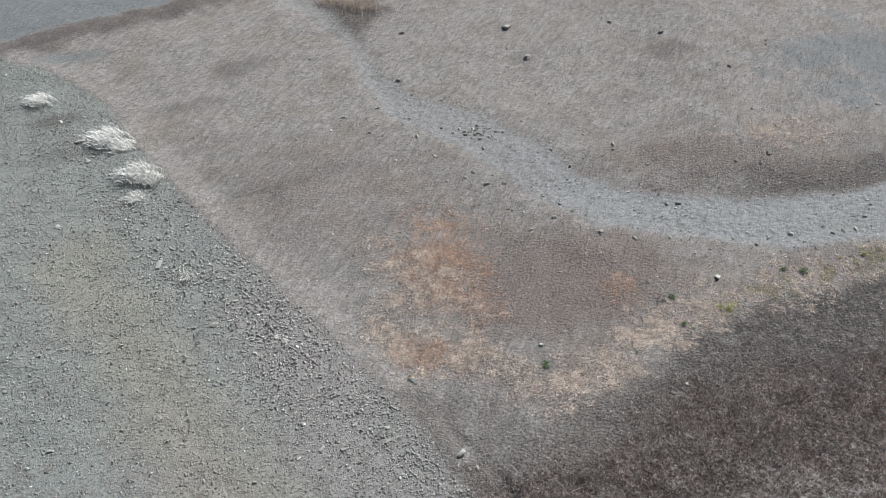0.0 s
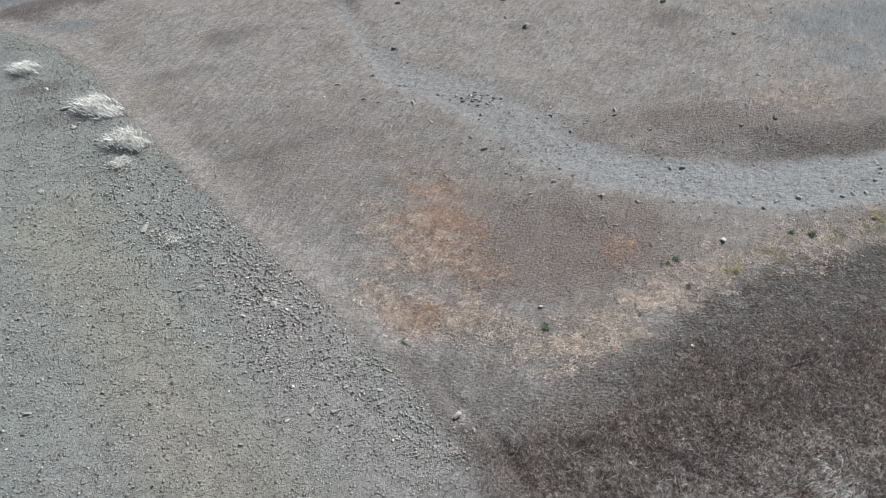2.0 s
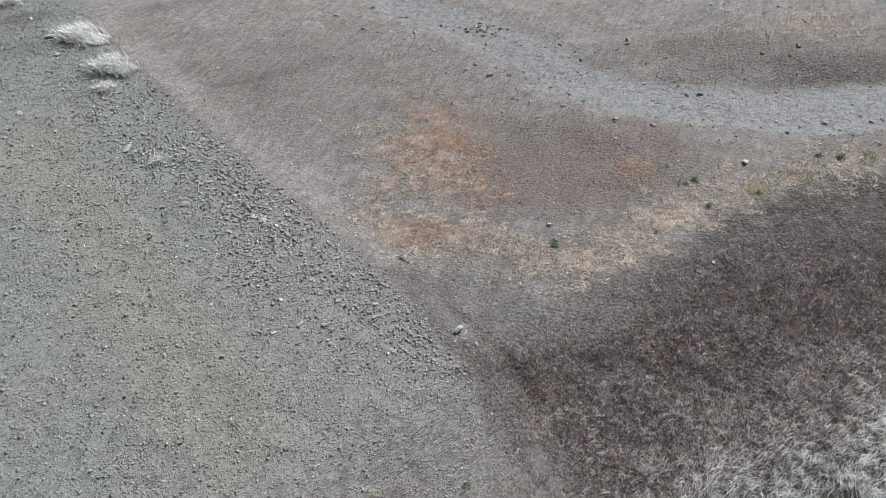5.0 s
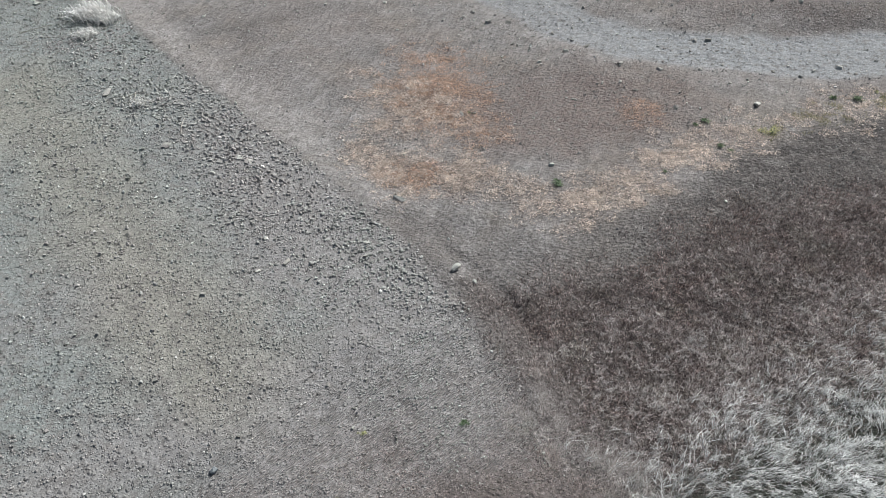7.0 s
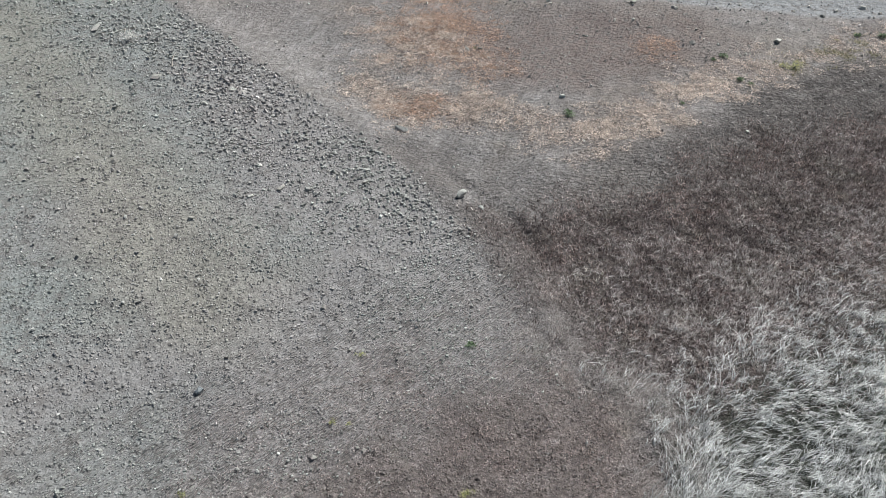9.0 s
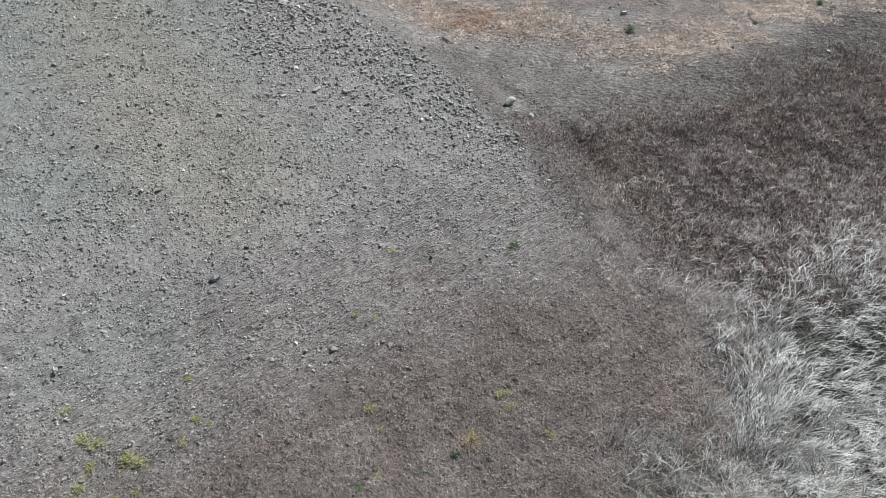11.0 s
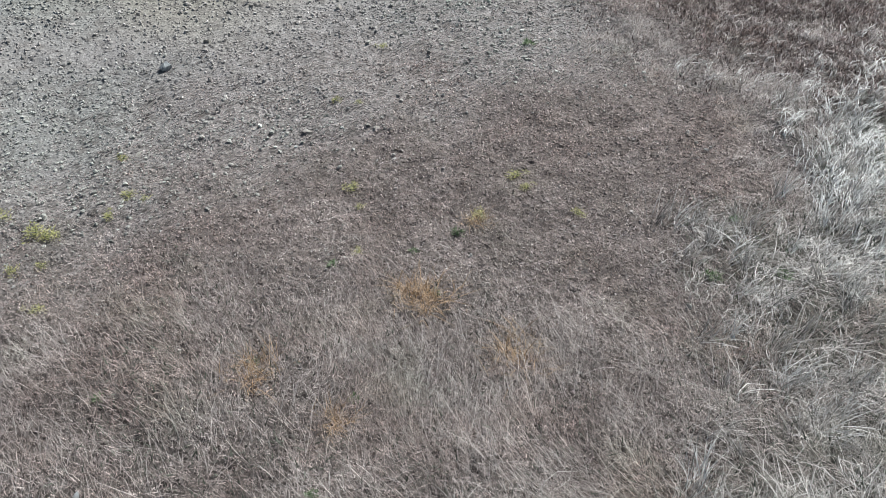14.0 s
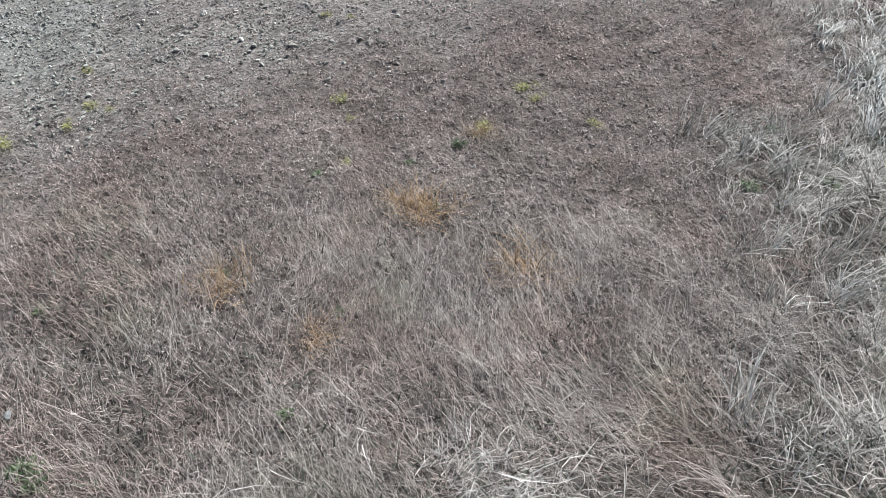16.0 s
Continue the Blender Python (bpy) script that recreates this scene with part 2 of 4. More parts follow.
def ground_material():
    n = Nodes("soil and litter")
    fine, mid, coarse = n.noise(0.03, 6, 0.75), n.noise(0.25, 7, 0.72), n.noise(2.2, 5, 0.65)
    warped = n.mix(0.06, n.place, n.add("ShaderNodeTexNoise", Vector=n.place, Scale=4.0).outputs["Color"], "ADD")
    small = n.add("ShaderNodeTexVoronoi", Vector=warped, Scale=1 / 0.055)
    large = n.add("ShaderNodeTexVoronoi", Vector=warped, Scale=1 / 0.13)
    tone = n.add("ShaderNodeSeparateColor", Color=small.outputs["Color"]).outputs[0]
    grit = n.add("ShaderNodeSeparateColor", Color=large.outputs["Color"]).outputs[1]
    # crumbs: only some of the cells stand up
    crumb = n.math("MULTIPLY", n.span(small.outputs["Distance"], 0.0, 0.5, 1.0, 0.0), n.span(tone, 0.35, 0.75))
    lump = n.math("MULTIPLY", n.span(large.outputs["Distance"], 0.0, 0.45, 1.0, 0.0), n.span(grit, 0.55, 0.85))

    def zone(name, soft=0.35):
        worn = n.math("ADD", n.named(name), n.math("MULTIPLY", n.math("SUBTRACT", mid, 0.5), 1.5))
        return n.span(worn, 0.5 - soft, 0.5 + soft)

    stain = n.noise(0.7, 6, 0.7)
    c = n.mix(n.named("brown"), (0.255, 0.243, 0.23), (0.198, 0.177, 0.164))
    long = n.add("ShaderNodeMapping", Vector=n.place, Scale=(0.45, 1.0, 1.0), Rotation=(0.0, 0.0, 0.25)).outputs[0]
    streak = n.noise(1.3, 6, 0.62, long)
    c = n.mix(n.span(coarse, 0.5, 0.7, 0.0, 0.75), c, (0.212, 0.178, 0.158))
    c = n.mix(n.span(coarse, 0.5, 0.32, 0.0, 0.65), c, (0.29, 0.276, 0.263))
    c = n.mix(n.span(streak, 0.5, 0.72, 0.0, 0.55), c, (0.165, 0.143, 0.131))
    c = n.mix(n.span(stain, 0.55, 0.78, 0.0, 0.45), c, (0.175, 0.152, 0.14))
    c = n.mix(n.span(stain, 0.46, 0.28, 0.0, 0.45), c, (0.3, 0.288, 0.274))
    turned = n.add("ShaderNodeMapping", Vector=n.place, Rotation=(0.0, 0.0, -1.0)).outputs[0]
    laid = n.add("ShaderNodeMapping", Vector=turned, Scale=(0.35, 1.0, 1.0)).outputs[0]
    blotch, lay = n.noise(3.2, 6, 0.62), n.noise(0.3, 4, 0.6, laid)
    c = n.mix(n.math("MULTIPLY", zone("strip", 0.5), 0.8), c, (0.318, 0.3, 0.281))
    c = n.mix(n.span(blotch, 0.5, 0.66, 0.0, 0.7), c, (0.235, 0.208, 0.178))
    c = n.mix(n.span(blotch, 0.46, 0.34, 0.0, 0.7), c, (0.3, 0.284, 0.27))
    # diagonal strokes in the colour stand in for cast shadows of short stubble
    c = n.scale(c, n.span(lay, 0.3, 0.7, 0.76, 1.24))
    c = n.mix(n.math("MULTIPLY", zone("gravel", 0.55), n.span(tone, 0.0, 1.0, 0.45, 0.95)), c, (0.187, 0.147, 0.13))
    c = n.mix(n.math("MULTIPLY", zone("litter", 0.45), n.math("MULTIPLY", n.span(tone, 0.1, 0.7, 0.2, 1.0), n.span(stain, 0.65, 0.4, 0.5, 1.0))), c, (0.35, 0.29, 0.245))
    c = n.mix(n.math("MULTIPLY", n.named("orange"), n.math("MULTIPLY", n.span(fine, 0.35, 0.65, 0.2, 0.6), n.span(mid, 0.35, 0.65, 0.5, 1.0))), c, (0.335, 0.188, 0.118))
    # dark soil; the mask also carries the shade painted on the track's bank
    c = n.mix(zone("soil", 0.45), c, n.mix(n.span(stain, 0.35, 0.65), (0.06, 0.056, 0.054), (0.108, 0.096, 0.089)))
    c = n.mix(zone("track", 0.4), c, (0.288, 0.297, 0.297))
    c = n.mix(zone("dark"), c, (0.098, 0.081, 0.074))
    xyz = n.add("ShaderNodeSeparateXYZ", Vector=n.place).outputs
    drift = n.math("ADD", xyz[0], n.math("MULTIPLY", n.math("SUBTRACT", n.noise(3.5, 3, 0.5), 0.5), 22.0))
    field = n.mix(n.span(drift, -12.0, -4.0), (0.258, 0.277, 0.261), (0.281, 0.272, 0.261))
    field = n.mix(n.math("MULTIPLY", n.named("olive"), 0.7), field, (0.298, 0.288, 0.24))
    field = n.mix(n.span(stain, 0.55, 0.75, 0.0, 0.55), field, (0.208, 0.197, 0.187))
    c = n.mix(zone("field"), c, field)
    c = n.mix(n.math("MULTIPLY", zone("burnt", 0.5), 0.85), c, (0.102, 0.092, 0.086))
    c = n.mix(n.math("MULTIPLY", zone("dust", 0.5), 0.7), c, (0.3, 0.288, 0.275))
    thin = n.mix(n.span(stain, 0.35, 0.65), (0.303, 0.284, 0.27), (0.236, 0.211, 0.198))
    # brown earth under dense weeds, darkened to paint the shadows between them
    thick = n.mix(n.span(stain, 0.35, 0.65), (0.192, 0.162, 0.148), (0.108, 0.09, 0.082))
    c = n.mix(zone("weed", 0.6), c, n.mix(n.span(n.named("weed"), 0.45, 0.95), thin, thick))
    # nearest matted weeds: ground colour darkened further for the shade in their gaps
    c = n.mix(n.math("MULTIPLY", zone("matted", 0.6), 0.8), c, n.mix(n.span(stain, 0.35, 0.65), (0.125, 0.11, 0.101), (0.07, 0.066, 0.058)))
    c = n.mix(zone("verge", 0.45), c, n.mix(n.span(stain, 0.35, 0.65), (0.2, 0.182, 0.168), (0.12, 0.104, 0.094)))
    # greenish ground under sere and bleached grass, darkened as painted shade between blades
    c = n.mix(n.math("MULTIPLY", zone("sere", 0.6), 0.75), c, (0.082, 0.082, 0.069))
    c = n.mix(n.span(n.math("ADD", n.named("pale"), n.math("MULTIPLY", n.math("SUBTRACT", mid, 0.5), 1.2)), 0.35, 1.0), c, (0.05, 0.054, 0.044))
    c = n.mix(zone("beyond"), c, (0.187, 0.198, 0.2))
    c = n.mix(zone("ridge", 0.45), c, (0.145, 0.13, 0.121))
    rough = n.math("MINIMUM", n.math("ADD", n.math("ADD", n.named("field"), n.named("litter")), n.math("ADD", n.named("soil"), n.named("dark"))), 1.0)
    open_soil = n.math("MULTIPLY", n.named("field"), n.span(n.named("weed"), 0.0, 0.6, 1.0, 0.0))
    calm = n.math("MULTIPLY", n.span(open_soil, 0.0, 1.0, 1.0, 0.6), n.span(rough, 0.0, 1.0, 0.6, 1.0))
    worn = n.span(n.math("ADD", n.math("MULTIPLY", fine, 0.35), n.math("MULTIPLY", mid, 0.65)), 0.3, 0.7, -0.4, 0.4)
    c = n.scale(c, n.math("ADD", 1.0, n.math("MULTIPLY", worn, calm)))
    c = n.scale(c, n.math("ADD", 1.0, n.math("MULTIPLY", n.span(tone, 0.0, 1.0, -0.22, 0.22), calm)))
    speck = n.span(n.noise(0.085, 3, 0.75), 0.34, 0.66, -0.45, 0.45)
    c = n.scale(c, n.math("ADD", 1.0, n.math("MULTIPLY", n.math("MULTIPLY", speck, calm), n.math("ADD", 0.5, n.math("MULTIPLY", rough, 0.5)))))
    stony = n.math("ADD", n.math("MULTIPLY", n.named("field"), 0.65), 0.35)
    b = n.bump(n.math("MULTIPLY", lump, stony), 1.0, 0.06)
    b = n.bump(n.math("MULTIPLY", crumb, stony), 1.0, 0.035, b)
    b = n.bump(mid, 0.6, 0.035, b)
    loose = n.math("MINIMUM", n.math("ADD", n.math("ADD", n.named("gravel"), n.named("soil")), n.math("ADD", n.math("MULTIPLY", n.named("litter"), 0.6), n.span(n.math("ADD", n.named("track"), n.named("field")), 0.0, 0.9, 0.45, 0.14))), 1.0)
    granule = n.noise(0.11, 2.5, 0.6)
    b = n.bump(n.math("MULTIPLY", granule, loose), 1.0, 0.1, b)
    b = n.bump(n.math("MULTIPLY", lay, n.span(n.named("field"), 0.0, 1.0, 1.0, 0.2)), 1.0, 0.12, b)
    b = n.bump(n.math("MULTIPLY", n.noise(0.32, 2, 0.5), n.named("track")), 0.8, 0.12, b)
    # drill lines along the lower margin of the field
    line = n.math("ADD", n.math("MULTIPLY", xyz[0], -0.7), n.math("MULTIPLY", xyz[1], 0.714))
    wave = n.math("SINE", n.math("ADD", n.math("MULTIPLY", line, 105.0), n.math("MULTIPLY", stain, 14.0)))
    b = n.bump(n.math("MULTIPLY", wave, n.math("MULTIPLY", n.named("furrow"), n.span(mid, 0.38, 0.6))), 1.0, 0.009, b)
    b = n.bump(n.math("MULTIPLY", fine, n.math("ADD", 0.35, n.math("MULTIPLY", rough, 0.65))), 1.0, 0.014, b)
    return n.finish(c, 0.95, b, gloss=0.1)


def stone_material(name, stops, island=False):
    n = Nodes(name)
    pick = n.add("ShaderNodeNewGeometry").outputs["Random Per Island"] if island else n.add("ShaderNodeObjectInfo").outputs["Random"]
    c = n.ramp(pick, stops)
    c = n.mix(1.0, c, n.mix(n.span(n.noise(4.0, 3, 0.5), 0.42, 0.58), (0.965, 1.01, 0.955), (1.03, 0.99, 0.97)), "MULTIPLY")
    c = n.scale(c, n.span(n.noise(0.06, 5, 0.7), 0.25, 0.75, 0.65, 1.35))
    b = n.bump(n.noise(0.03, 4, 0.65), 0.6, 0.01)
    return n.finish(c, 0.9, b, gloss=0.2)


def blade_material(name, stops, light=0.25, tint=0.0, clump=0.0, tuft=0.13):
    n = Nodes(name)
    pick = n.add("ShaderNodeNewGeometry").outputs["Random Per Island"]
    patch = n.noise(0.9, 3, 0.6)
    k = n.math("ADD", n.math("MULTIPLY", pick, 0.7), n.span(patch, 0.3, 0.7, 0.0, 0.3))
    c = n.ramp(k, stops)
    c = n.scale(c, n.span(n.noise(0.05, 2), 0.3, 0.7, 0.8, 1.2))
    if clump:
        c = n.scale(c, n.span(n.noise(tuft, 3, 0.6), 0.36, 0.64, 1 - clump, 1 + clump))
    if tint:
        c = n.mix(n.span(n.noise(1.5, 3, 0.6), 0.48, 0.62, 0.0, tint), c, n.mix(1.0, c, (1.0, 0.87, 0.82), "MULTIPLY"))
        c = n.mix(n.span(n.noise(1.1, 3, 0.6), 0.46, 0.34, 0.0, tint), c, n.mix(1.0, c, (0.86, 0.95, 0.85), "MULTIPLY"))
    return n.finish(c, 0.75, None, light, 0.2)


SOIL = ground_material()
CLOD = stone_material("dry clods", [(0.0, (0.25, 0.245, 0.233)), (0.5, (0.35, 0.342, 0.326)), (0.95, (0.45, 0.446, 0.43)), (1.0, (0.7, 0.69, 0.67))], True)
CLOD_SINGLE = stone_material("dry clod", [(0.0, (0.22, 0.216, 0.206)), (0.5, (0.32, 0.314, 0.3)), (1.0, (0.43, 0.425, 0.41))])
STONE = stone_material("grey brown stone", [(0.0, (0.28, 0.262, 0.244)), (0.6, (0.41, 0.388, 0.362)), (1.0, (0.55, 0.53, 0.5))])
DARK_STONE = stone_material("dark basalt stone", [(0.0, (0.2, 0.19, 0.178)), (1.0, (0.36, 0.342, 0.322))])
WHITE_STONE = stone_material("chalky white stone", [(0.0, (0.42, 0.41, 0.385)), (1.0, (0.6, 0.59, 0.555))])
PALE_STONE = stone_material("pale grey stone", [(0.0, (0.4, 0.39, 0.37)), (1.0, (0.48, 0.47, 0.445))])
BLUE_STONE = stone_material("slate blue stone", [(0.0, (0.2, 0.213, 0.232)), (1.0, (0.29, 0.302, 0.318))])
WEED = blade_material("brown dry weeds", [(0.0, (0.11, 0.091, 0.083)), (0.42, (0.305, 0.256, 0.236)), (0.78, (0.555, 0.492, 0.46)), (1.0, (0.86, 0.815, 0.775))], tint=0.5, clump=0.4, tuft=0.11)
DARK_GRASS = blade_material("dark scorched grass", [(0.0, (0.035, 0.029, 0.026)), (0.4, (0.185, 0.143, 0.131)), (0.7, (0.46, 0.395, 0.366)), (1.0, (0.9, 0.86, 0.82))], tint=0.5, clump=0.45, tuft=0.18)
PALE_GRASS = blade_material("bleached grass", [(0.0, (0.1, 0.108, 0.09)), (0.22, (0.29, 0.29, 0.262)), (0.44, (0.69, 0.697, 0.67)), (1.0, (0.95, 0.955, 0.935))], 0.18, clump=0.32, tuft=0.25)
STRAW = blade_material("beige straw litter", [(0.0, (0.17, 0.125, 0.1)), (0.3, (0.47, 0.38, 0.315)), (0.65, (0.69, 0.59, 0.505)), (1.0, (0.9, 0.83, 0.745))], clump=0.3, tuft=0.25)
RUST = blade_material("rust orange grass", [(0.0, (0.28, 0.185, 0.11)), (0.6, (0.52, 0.375, 0.235)), (1.0, (0.74, 0.61, 0.45))])
RUST_LEAF = blade_material("rust orange leaf litter", [(0.0, (0.22, 0.135, 0.095)), (0.5, (0.47, 0.305, 0.215)), (1.0, (0.8, 0.63, 0.5))], clump=0.3, tuft=0.2)
HAY = blade_material("white hay", [(0.0, (0.7, 0.69, 0.65)), (0.5, (0.88, 0.87, 0.84)), (1.0, (0.95, 0.945, 0.92))], 0.1)
YELLOW_LEAF = blade_material("yellow green leaf", [(0.0, (0.2, 0.21, 0.09)), (0.6, (0.46, 0.46, 0.2)), (1.0, (0.68, 0.65, 0.34))], 0.35)
GREEN_LEAF = blade_material("green leaf", [(0.0, (0.08, 0.12, 0.065)), (0.6, (0.17, 0.24, 0.13)), (1.0, (0.3, 0.36, 0.24))], 0.35)
SERE = blade_material("sere grass", [(0.0, (0.09, 0.09, 0.076)), (0.32, (0.28, 0.265, 0.24)), (0.6, (0.63, 0.61, 0.575)), (1.0, (0.94, 0.935, 0.91))], clump=0.3, tuft=0.25)
# grey green leaves, their colour darkened to deepen the shaded gaps in the grass
SHADED_UNDERGROWTH = blade_material("grey green undergrowth with painted shade", [(0.0, (0.035, 0.045, 0.032)), (0.5, (0.1, 0.12, 0.09)), (1.0, (0.24, 0.25, 0.21))])
STEM = blade_material("bleached weed stem", [(0.0, (0.16, 0.137, 0.124)), (0.45, (0.415, 0.372, 0.342)), (1.0, (0.84, 0.8, 0.755))], tint=0.4)
VERGE_GRASS = blade_material("verge grass", [(0.0, (0.1, 0.11, 0.055)), (0.5, (0.34, 0.32, 0.18)), (1.0, (0.68, 0.61, 0.42))])
CUSHION = blade_material("withered weed cushions", [(0.0, (0.17, 0.145, 0.132)), (0.4, (0.36, 0.312, 0.291)), (0.75, (0.53, 0.478, 0.45)), (1.0, (0.8, 0.76, 0.72))], 0.15, tint=0.5)
THATCH = blade_material("dead weed thatch", [(0.0, (0.13, 0.108, 0.098)), (0.45, (0.33, 0.276, 0.253)), (0.8, (0.52, 0.462, 0.428)), (1.0, (0.72, 0.67, 0.63))], tint=0.5, clump=0.35, tuft=0.12)
STRAND = blade_material("faded strands", [(0.0, (0.16, 0.135, 0.12)), (0.35, (0.46, 0.415, 0.38)), (1.0, (0.9, 0.87, 0.83))], clump=0.3, tuft=0.3)
STUBBLE = blade_material("withered stubble", [(0.0, (0.15, 0.132, 0.12)), (0.5, (0.27, 0.245, 0.225)), (1.0, (0.46, 0.43, 0.4))], tint=0.4)
TWIG = blade_material("bleached stem", [(0.0, (0.30, 0.27, 0.22)), (1.0, (0.55, 0.52, 0.46))], 0.0)


# ---- mesh building ----
def mesh_of(name, verts, tris, material):
    m = bpy.data.meshes.new(name)
    verts, tris = np.asarray(verts, np.float32), np.asarray(tris, np.int32)
    m.vertices.add(len(verts))
    m.vertices.foreach_set("co", verts.ravel())
    m.loops.add(3 * len(tris))
    m.loops.foreach_set("vertex_index", tris.ravel())
    m.polygons.add(len(tris))
    m.polygons.foreach_set("loop_start", np.arange(0, 3 * len(tris), 3, dtype=np.int32))
    m.polygons.foreach_set("use_smooth", np.zeros(len(tris), bool))
    m.update(calc_edges=True)
    m.materials.append(material)
    return m


def part(name, m, parent, label=""):
    ob = new(name, m)
    ob.parent = parent
    return tagged(ob, label)


def blade_arrays(base, length, width, heading, lean, droop, levels=2, twist=None, curl=0.0):
    """Ribbons that rise from base, lean along heading and droop to their tips."""
    count = len(base)
    s = np.linspace(0, 1, levels + 1)[None, :]
    L, hd = length[:, None], heading[:, None]
    run = L * (lean[:, None] * s + droop[:, None] * s * s * 0.8)
    rise = L * (np.sqrt(np.maximum(1 - lean**2, 0.02))[:, None] * s - 0.55 * droop[:, None] * s * s)
    rise = np.maximum(rise, 0.006 * (1 + s))
    step = np.diff(run, axis=1, prepend=0.0)
    way = hd + np.broadcast_to(curl, (count,))[:, None] * (s - 0.5)
    cx = base[:, 0:1] + np.cumsum(np.cos(way) * step, 1)
    cy = base[:, 1:2] + np.cumsum(np.sin(way) * step, 1)
    cz = base[:, 2:3] + rise
    across = heading + np.pi / 2 + (rng.normal(0, 0.6, count) if twist is None else twist)
    half = width[:, None] * 0.5 * (1 - 0.75 * s)
    ox, oy = np.cos(across)[:, None] * half, np.sin(across)[:, None] * half
    left = np.stack([cx - ox, cy - oy, cz], -1)[:, :-1]
    right = np.stack([cx + ox, cy + oy, cz], -1)[:, :-1]
    tip = np.stack([cx, cy, cz], -1)[:, -1:]
    verts = np.concatenate([np.stack([left, right], 2).reshape(count, -1, 3), tip], 1)
    per = verts.shape[1]
    tris = []
    for k in range(levels - 1):
        a = 2 * k
        tris += [(a, a + 1, a + 3), (a, a + 3, a + 2)]
    tris.append((2 * levels - 2, 2 * levels - 1, 2 * levels))
    tris = np.array(tris)[None] + (np.arange(count) * per)[:, None, None]
    return verts.reshape(-1, 3), tris.reshape(-1, 3)


def scatter(count, box, chance):
    """Places in a box, kept with a chance from 0 to 1 by their zone."""
    x, y = rng.uniform(box[0], box[1], count), rng.uniform(box[2], box[3], count)
    keep = rng.random(count) < chance(x, y)
    x, y = x[keep], y[keep]
    return np.stack([x, y, height(x, y)], -1)


def hull(points):
    bm = bmesh.new()
    for p in points:
        bm.verts.new(p)
    bmesh.ops.convex_hull(bm, input=bm.verts)
    loose = [v for v in bm.verts if not v.link_faces]
    bmesh.ops.delete(bm, geom=loose, context="VERTS")
    bmesh.ops.triangulate(bm, faces=bm.faces)
    bm.verts.index_update()
    verts = np.array([v.co[:] for v in bm.verts])
    tris = np.array([[v.index for v in f.verts] for f in bm.faces])
    bm.free()
    return verts, tris


def rock_shape(points, flat, squash=0.7):
    p = rng.normal(size=(points, 3))
    p /= np.linalg.norm(p, axis=1)[:, None]
    p *= rng.uniform(0.7, 1.1, (points, 1))
    return hull(p * np.array([0.5, 0.5 * squash, 0.5 * flat]))


def rock_mesh(name, points, flat, material, squash=0.8):
    """A broken stone: a skewed block whose corners are knocked off unevenly."""
    corners = []
    lean_x, lean_y = rng.normal(0, 0.12, 2)
    for sx in (-1, 1):
        for sy in (-1, 1):
            for sz in (-1, 1):
                x, y, z = sx * rng.uniform(0.3, 0.5), sy * rng.uniform(0.26, 0.46) * squash, sz * rng.uniform(0.28, 0.46) * flat
                x, y = x * (1.0 if sz < 0 else 0.8) + lean_x * sz, y * (1.0 if sz < 0 else 0.75) + lean_y * sz
                for cut in ((0.62, 1, 1), (1, 0.6, 1), (1, 1, 0.5)) if points > 9 else ((0.7, 1, 1), (1, 0.65, 0.8)):
                    q = [1 - (1 - k) * rng.uniform(0.3, 1.2) for k in cut]
                    corners.append((x * q[0], y * q[1], z * q[2]))
    verts, tris = hull(np.array(corners))
    return mesh_of(name, verts, tris, material)


def boulder_mesh(material, size, seed):
    """A chipped boulder: flat facets cut from a ball at uneven depths."""
    bm = bmesh.new()
    bmesh.ops.create_icosphere(bm, subdivisions=3, radius=0.5)
    cut = np.random.default_rng(seed)
    for way, deep in zip(cut.normal(size=(13, 3)), cut.uniform(0.2, 0.36, 13)):
        way = Vector(way).normalized()
        for v in bm.verts:
            over = v.co.dot(way) - deep
            if over > 0:
                v.co -= way * over
    for v in bm.verts:
        v.co = Vector((v.co.x * size[0], v.co.y * size[1], v.co.z * size[2])) * (1 + 0.12 * noise.noise(v.co * 7))
    bmesh.ops.triangulate(bm, faces=bm.faces)
    verts, tris = np.array([v.co[:] for v in bm.verts]), np.array([[v.index for v in f.verts] for f in bm.faces])
    bm.free()
    return mesh_of("boulder", verts, tris, material)


# ---- ground ----
def axis(breaks):
    """Grid lines: from each place to the next with the step given."""
    out = []
    for (a, step), (b, _) in zip(breaks, breaks[1:]):
        out.append(np.arange(a, b - 1e-6, (b - a) / max(1, round((b - a) / step))))
    return np.concatenate(out + [[breaks[-1][0]]])


gx = axis([(-2000, 400), (-400, 60), (-100, 8), (-36, 0.6), (-24, 0.22), (-10, 0.15), (10, 0.2), (20, 0.3), (36, 8), (100, 60), (400, 400), (2000, 1)])
gy = axis([(-2000, 400), (-400, 60), (-80, 8), (-14, 0.5), (-8, 0.15), (14, 0.18), (26, 0.25), (48, 1.0), (80, 8), (160, 60), (400, 400), (2000, 1)])
X, Y = np.meshgrid(gx, gy)
xs, ys = X.ravel(), Y.ravel()
nx, ny = len(gx), len(gy)
i, k = np.meshgrid(np.arange(nx - 1), np.arange(ny - 1))
a = (k * nx + i).ravel()
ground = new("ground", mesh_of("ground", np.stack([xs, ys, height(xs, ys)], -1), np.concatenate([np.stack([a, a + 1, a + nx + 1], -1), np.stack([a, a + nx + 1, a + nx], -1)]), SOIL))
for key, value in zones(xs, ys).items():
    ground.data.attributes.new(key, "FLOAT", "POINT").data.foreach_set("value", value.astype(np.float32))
ground.data.polygons.foreach_set("use_smooth", np.ones(len(ground.data.polygons), bool))
